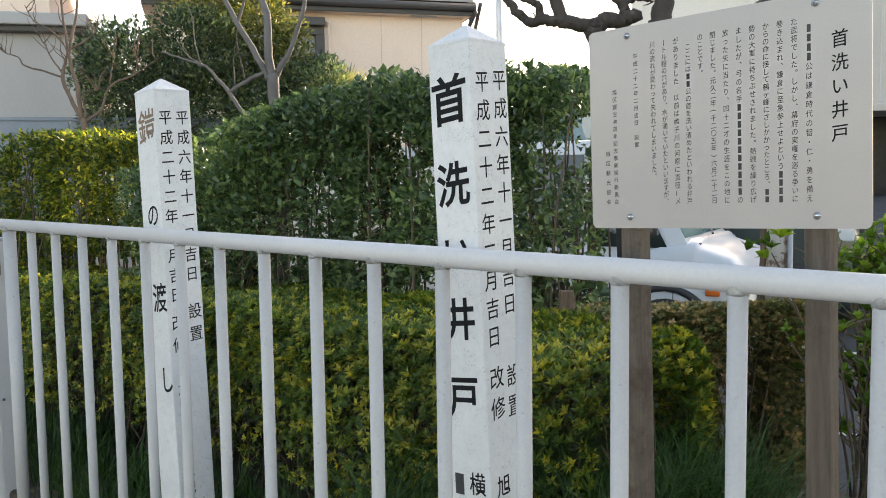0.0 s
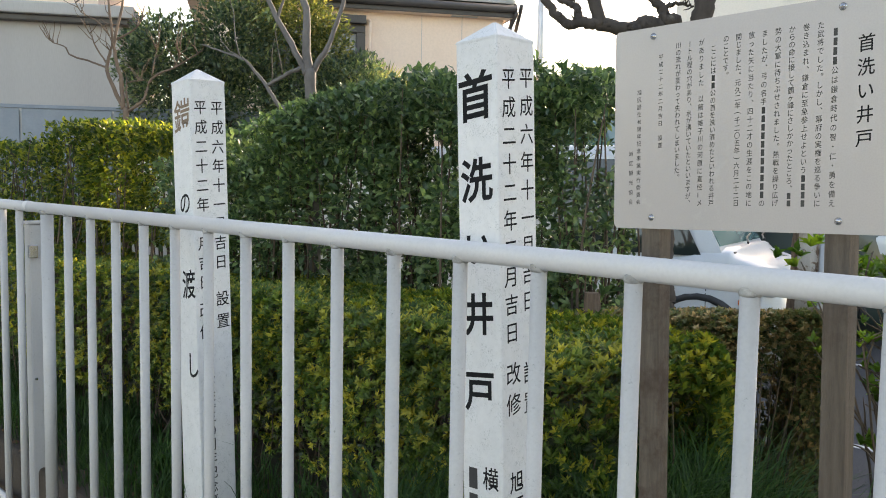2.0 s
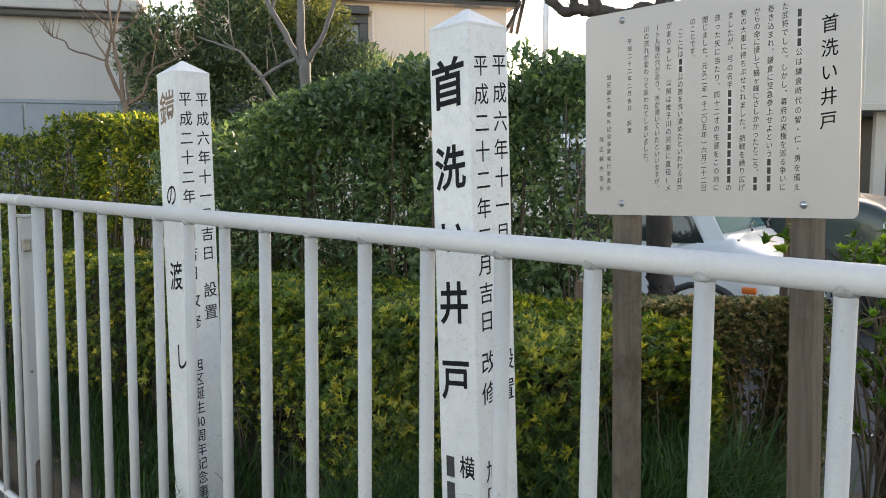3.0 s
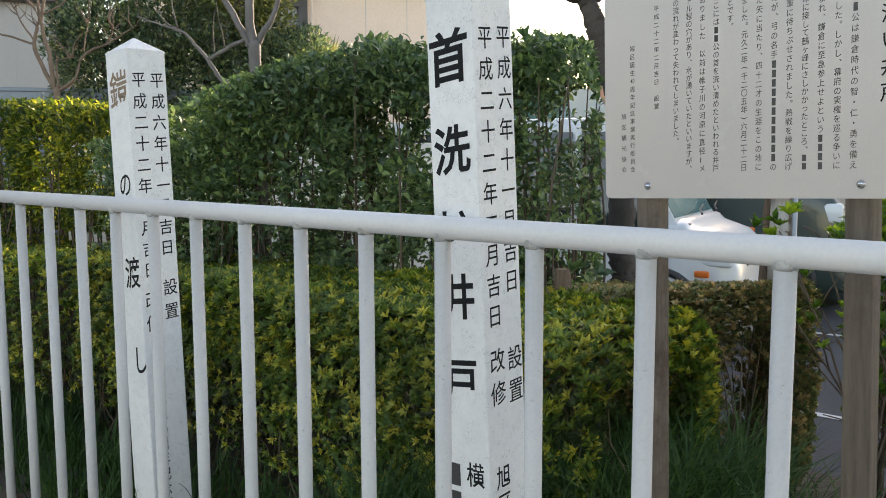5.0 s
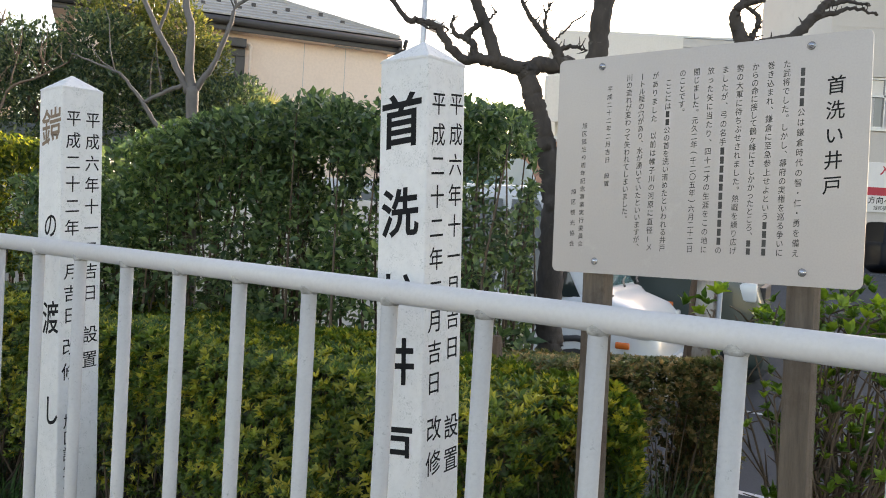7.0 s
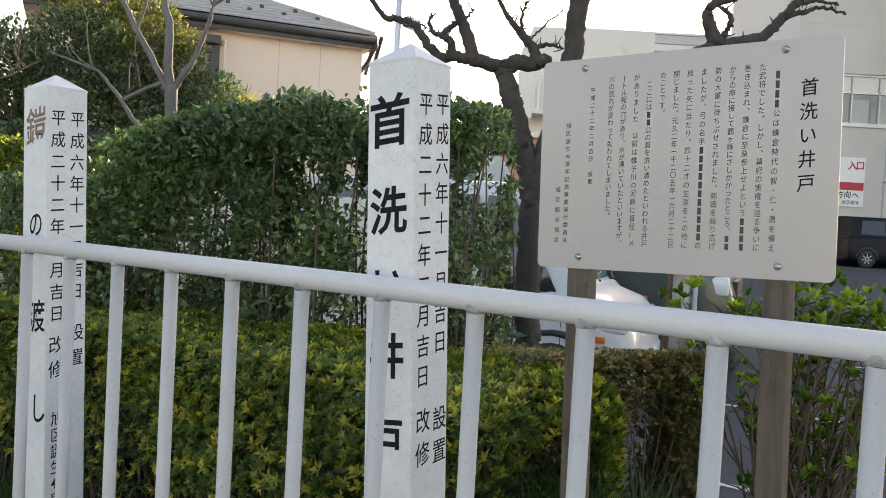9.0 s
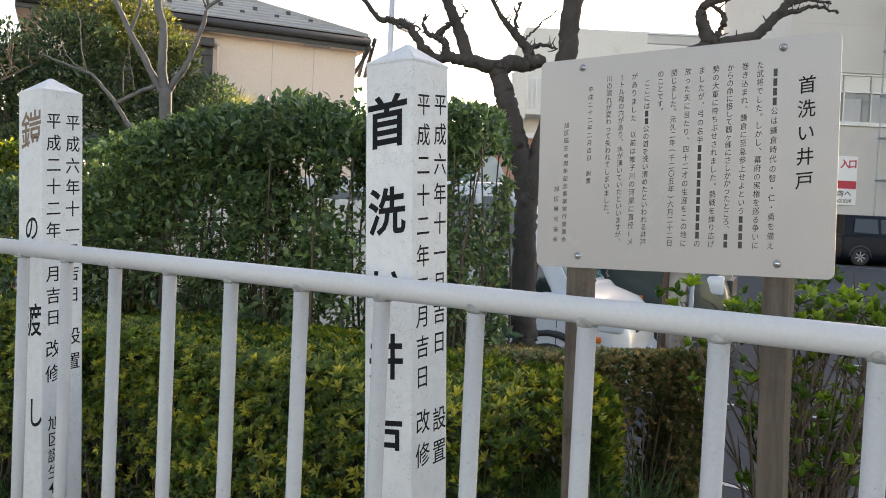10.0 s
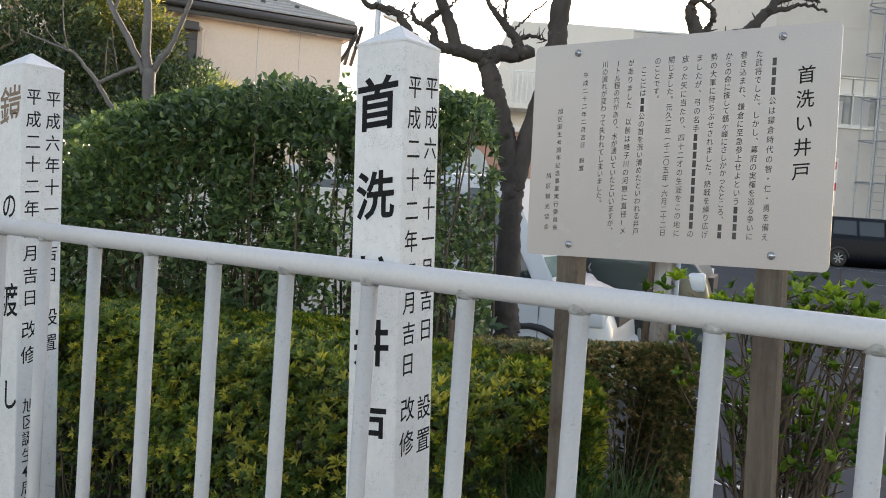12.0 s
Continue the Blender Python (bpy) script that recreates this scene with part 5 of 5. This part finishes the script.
def leafy_shrub(at):
    """Many thin stems rising like a vase from one foot, with leaves towards their ends."""
    ob = thing("shrub", "open shrub with bare stems and fresh green leaf tufts", "shrub", at=at)
    rnd = random.Random(51)
    tips, tops = [], []
    bm = bmesh.new()
    for i in range(70):
        a = rnd.uniform(0, 6.28)
        b = Vector((rnd.uniform(-0.16, 0.16), rnd.uniform(-0.12, 0.12), -0.02))
        h = rnd.uniform(0.60, 1.23)
        lean = rnd.uniform(0.05, 0.42) * (1.25 - 0.35 * h)
        e = b + Vector((math.cos(a) * lean + 0.04, math.sin(a) * lean * 0.8, h))
        m = b.lerp(e, 0.45) + Vector((-math.cos(a) * lean * 0.15 + rnd.uniform(-0.03, 0.03), -math.sin(a) * lean * 0.15, 0.05))
        line = smooth_line([b, m, e], 4, 0.006)
        tube(bm, line, [0.0068 - 0.0005 * k for k in range(len(line))], 6)
        (tops if h > 1.0 else tips).append(e)
        for _ in range(5):
            q = line[rnd.randrange(4, len(line))]
            t2 = q + Vector((rnd.uniform(-0.13, 0.13), rnd.uniform(-0.11, 0.11), rnd.uniform(0.02, 0.13)))
            tube(bm, [q, (q + t2) / 2 + Vector((0, 0, 0.01)), t2], [0.004, 0.003, 0.002], 5)
            if t2.z > 0.45 and rnd.random() < 0.7:
                tips.append(t2)
    tagged(part("branchwork", bm, "twig", ob, smooth=True), kind="stuff")
    rng = np.random.default_rng(52)
    low, high = (np.array([tuple(t) for t in q]) for q in (tips, tops))
    C = np.concatenate([low + rng.normal(size=low.shape) * 0.02, np.repeat(high, 5, 0) + rng.normal(size=(len(high) * 5, 3)) * (0.045, 0.045, 0.03)])
    tagged(part("leaves", rosettes("leaves", C, rng.normal(size=C.shape) * 0.35 + np.array((0, 0, 1.0)), 7, 0.048, 0.023, "shrub_leaf", rng, (0.25, 1.15)), None, ob), kind="stuff")


leafy_shrub((0.38, 1.96, -0.14))


def sapling(label, at, n_stem, h, seed):
    """A young glossy-leaved shrub with clear stems, behind the azaleas."""
    ob = thing("shrub", label, "shrub", at=at)
    rnd = random.Random(seed)
    bm = bmesh.new()
    tips = []
    for _ in range(n_stem):
        b = Vector((rnd.uniform(-0.06, 0.06), rnd.uniform(-0.05, 0.05), 0))
        e = b + Vector((rnd.uniform(-0.25, 0.25), rnd.uniform(-0.2, 0.2), h * rnd.uniform(0.7, 1.0)))
        line = limb(bm, [b, (b + e) / 2 + Vector((rnd.uniform(-0.05, 0.05), 0, 0)), e], 0.018, 0.005, 0.004)
        tips += [line[-1], line[-3]]
    tagged(part("branchwork", bm, "twig", ob, smooth=True), kind="stuff")
    rng = np.random.default_rng(seed)
    C = np.repeat(np.array([tuple(t) for t in tips]), 5, 0) + rng.normal(size=(len(tips) * 5, 3)) * 0.07
    tagged(part("leaves", rosettes("leaves", C, rng.normal(size=C.shape) * 0.5 + np.array((0, 0, 0.8)), 6, 0.075, 0.026, "camellia", rng), None, ob), kind="stuff")


sapling("young shrub with clear stems and whorled dark leaves", (-1.22, 2.05, -0.15), 8, 1.15, 61)


def grass(label, n, x0, x1, y0, y1, h0, h1, seed):
    ob = thing("grass", label, "grass", kind="stuff")
    rng = np.random.default_rng(seed)
    cx, cy = rng.uniform(x0, x1, n // 12), rng.uniform(y0, y1, n // 12)
    k = rng.integers(0, len(cx), n)
    B = np.stack([cx[k] + rng.normal(0, 0.03, n), np.clip(cy[k] + rng.normal(0, 0.03, n), 0.07, 2.7), np.full(n, -0.155)], 1)
    a = rng.uniform(0, 6.28, n)
    R = np.stack([np.cos(a), np.sin(a), np.zeros(n)], 1)
    S = np.stack([-np.sin(a), np.cos(a), np.zeros(n)], 1)
    h = rng.uniform(h0, h1, n)[:, None] * (0.6 + 0.4 * rng.random((n, 1)))
    out = h * rng.uniform(0.1, 0.75, (n, 1))
    w = rng.uniform(0.0018, 0.0042, (n, 1))
    up = np.array((0, 0, 1.0))
    v = []
    for u in (0.0, 0.4, 0.75):
        c = B + R * out * u * u + up * h * (u - 0.25 * u ** 3)
        v += [c - S * w * (1 - 0.5 * u), c + S * w * (1 - 0.5 * u)]
    v.append(B + R * out + up * h * 0.74)
    v = np.stack(v, 1).reshape(-1, 3)
    k = np.array([[0, 1, 3], [0, 3, 2], [2, 3, 5], [2, 5, 4], [4, 5, 6]])
    idx = (k[None] + 7 * np.arange(n)[:, None, None]).reshape(-1, 3)
    tagged(part("blades", polys("blades", v, 3, idx, "grass", True), None, ob), kind="stuff")


grass("long green grass along the foot of the azaleas", 11000, -0.9, 0.70, 0.30, 1.15, 0.30, 0.80, 71)
grass("thin grass and weeds between fence and hedge", 6000, -5.5, -1.2, 0.12, 0.75, 0.10, 0.36, 72)
grass("tall dense grass clump before the bronze azalea", 8500, -0.24, 0.18, 0.60, 1.30, 0.40, 0.90, 74)
grass("grass round the feet of the open shrub", 2500, 0.3, 1.3, 0.5, 2.3, 0.15, 0.45, 73)
rng = np.random.default_rng(81)
C = np.stack([rng.uniform(-5.5, 1.0, 700), rng.uniform(0.1, 1.0, 700), rng.uniform(-0.147, -0.13, 700)], 1)
ll = thing("leaf_litter", "brown fallen leaves on the soil", "leaves", kind="stuff")
tagged(part("fallen_leaves", leaf_mesh("fallen_leaves", C, rng.normal(size=(700, 3)) * (1, 1, 0.15), rng.normal(size=(700, 3)) * 0.3 + (0, 0, 1), 0.045, 0.022, "dry_leaf"), None, ll), kind="stuff")


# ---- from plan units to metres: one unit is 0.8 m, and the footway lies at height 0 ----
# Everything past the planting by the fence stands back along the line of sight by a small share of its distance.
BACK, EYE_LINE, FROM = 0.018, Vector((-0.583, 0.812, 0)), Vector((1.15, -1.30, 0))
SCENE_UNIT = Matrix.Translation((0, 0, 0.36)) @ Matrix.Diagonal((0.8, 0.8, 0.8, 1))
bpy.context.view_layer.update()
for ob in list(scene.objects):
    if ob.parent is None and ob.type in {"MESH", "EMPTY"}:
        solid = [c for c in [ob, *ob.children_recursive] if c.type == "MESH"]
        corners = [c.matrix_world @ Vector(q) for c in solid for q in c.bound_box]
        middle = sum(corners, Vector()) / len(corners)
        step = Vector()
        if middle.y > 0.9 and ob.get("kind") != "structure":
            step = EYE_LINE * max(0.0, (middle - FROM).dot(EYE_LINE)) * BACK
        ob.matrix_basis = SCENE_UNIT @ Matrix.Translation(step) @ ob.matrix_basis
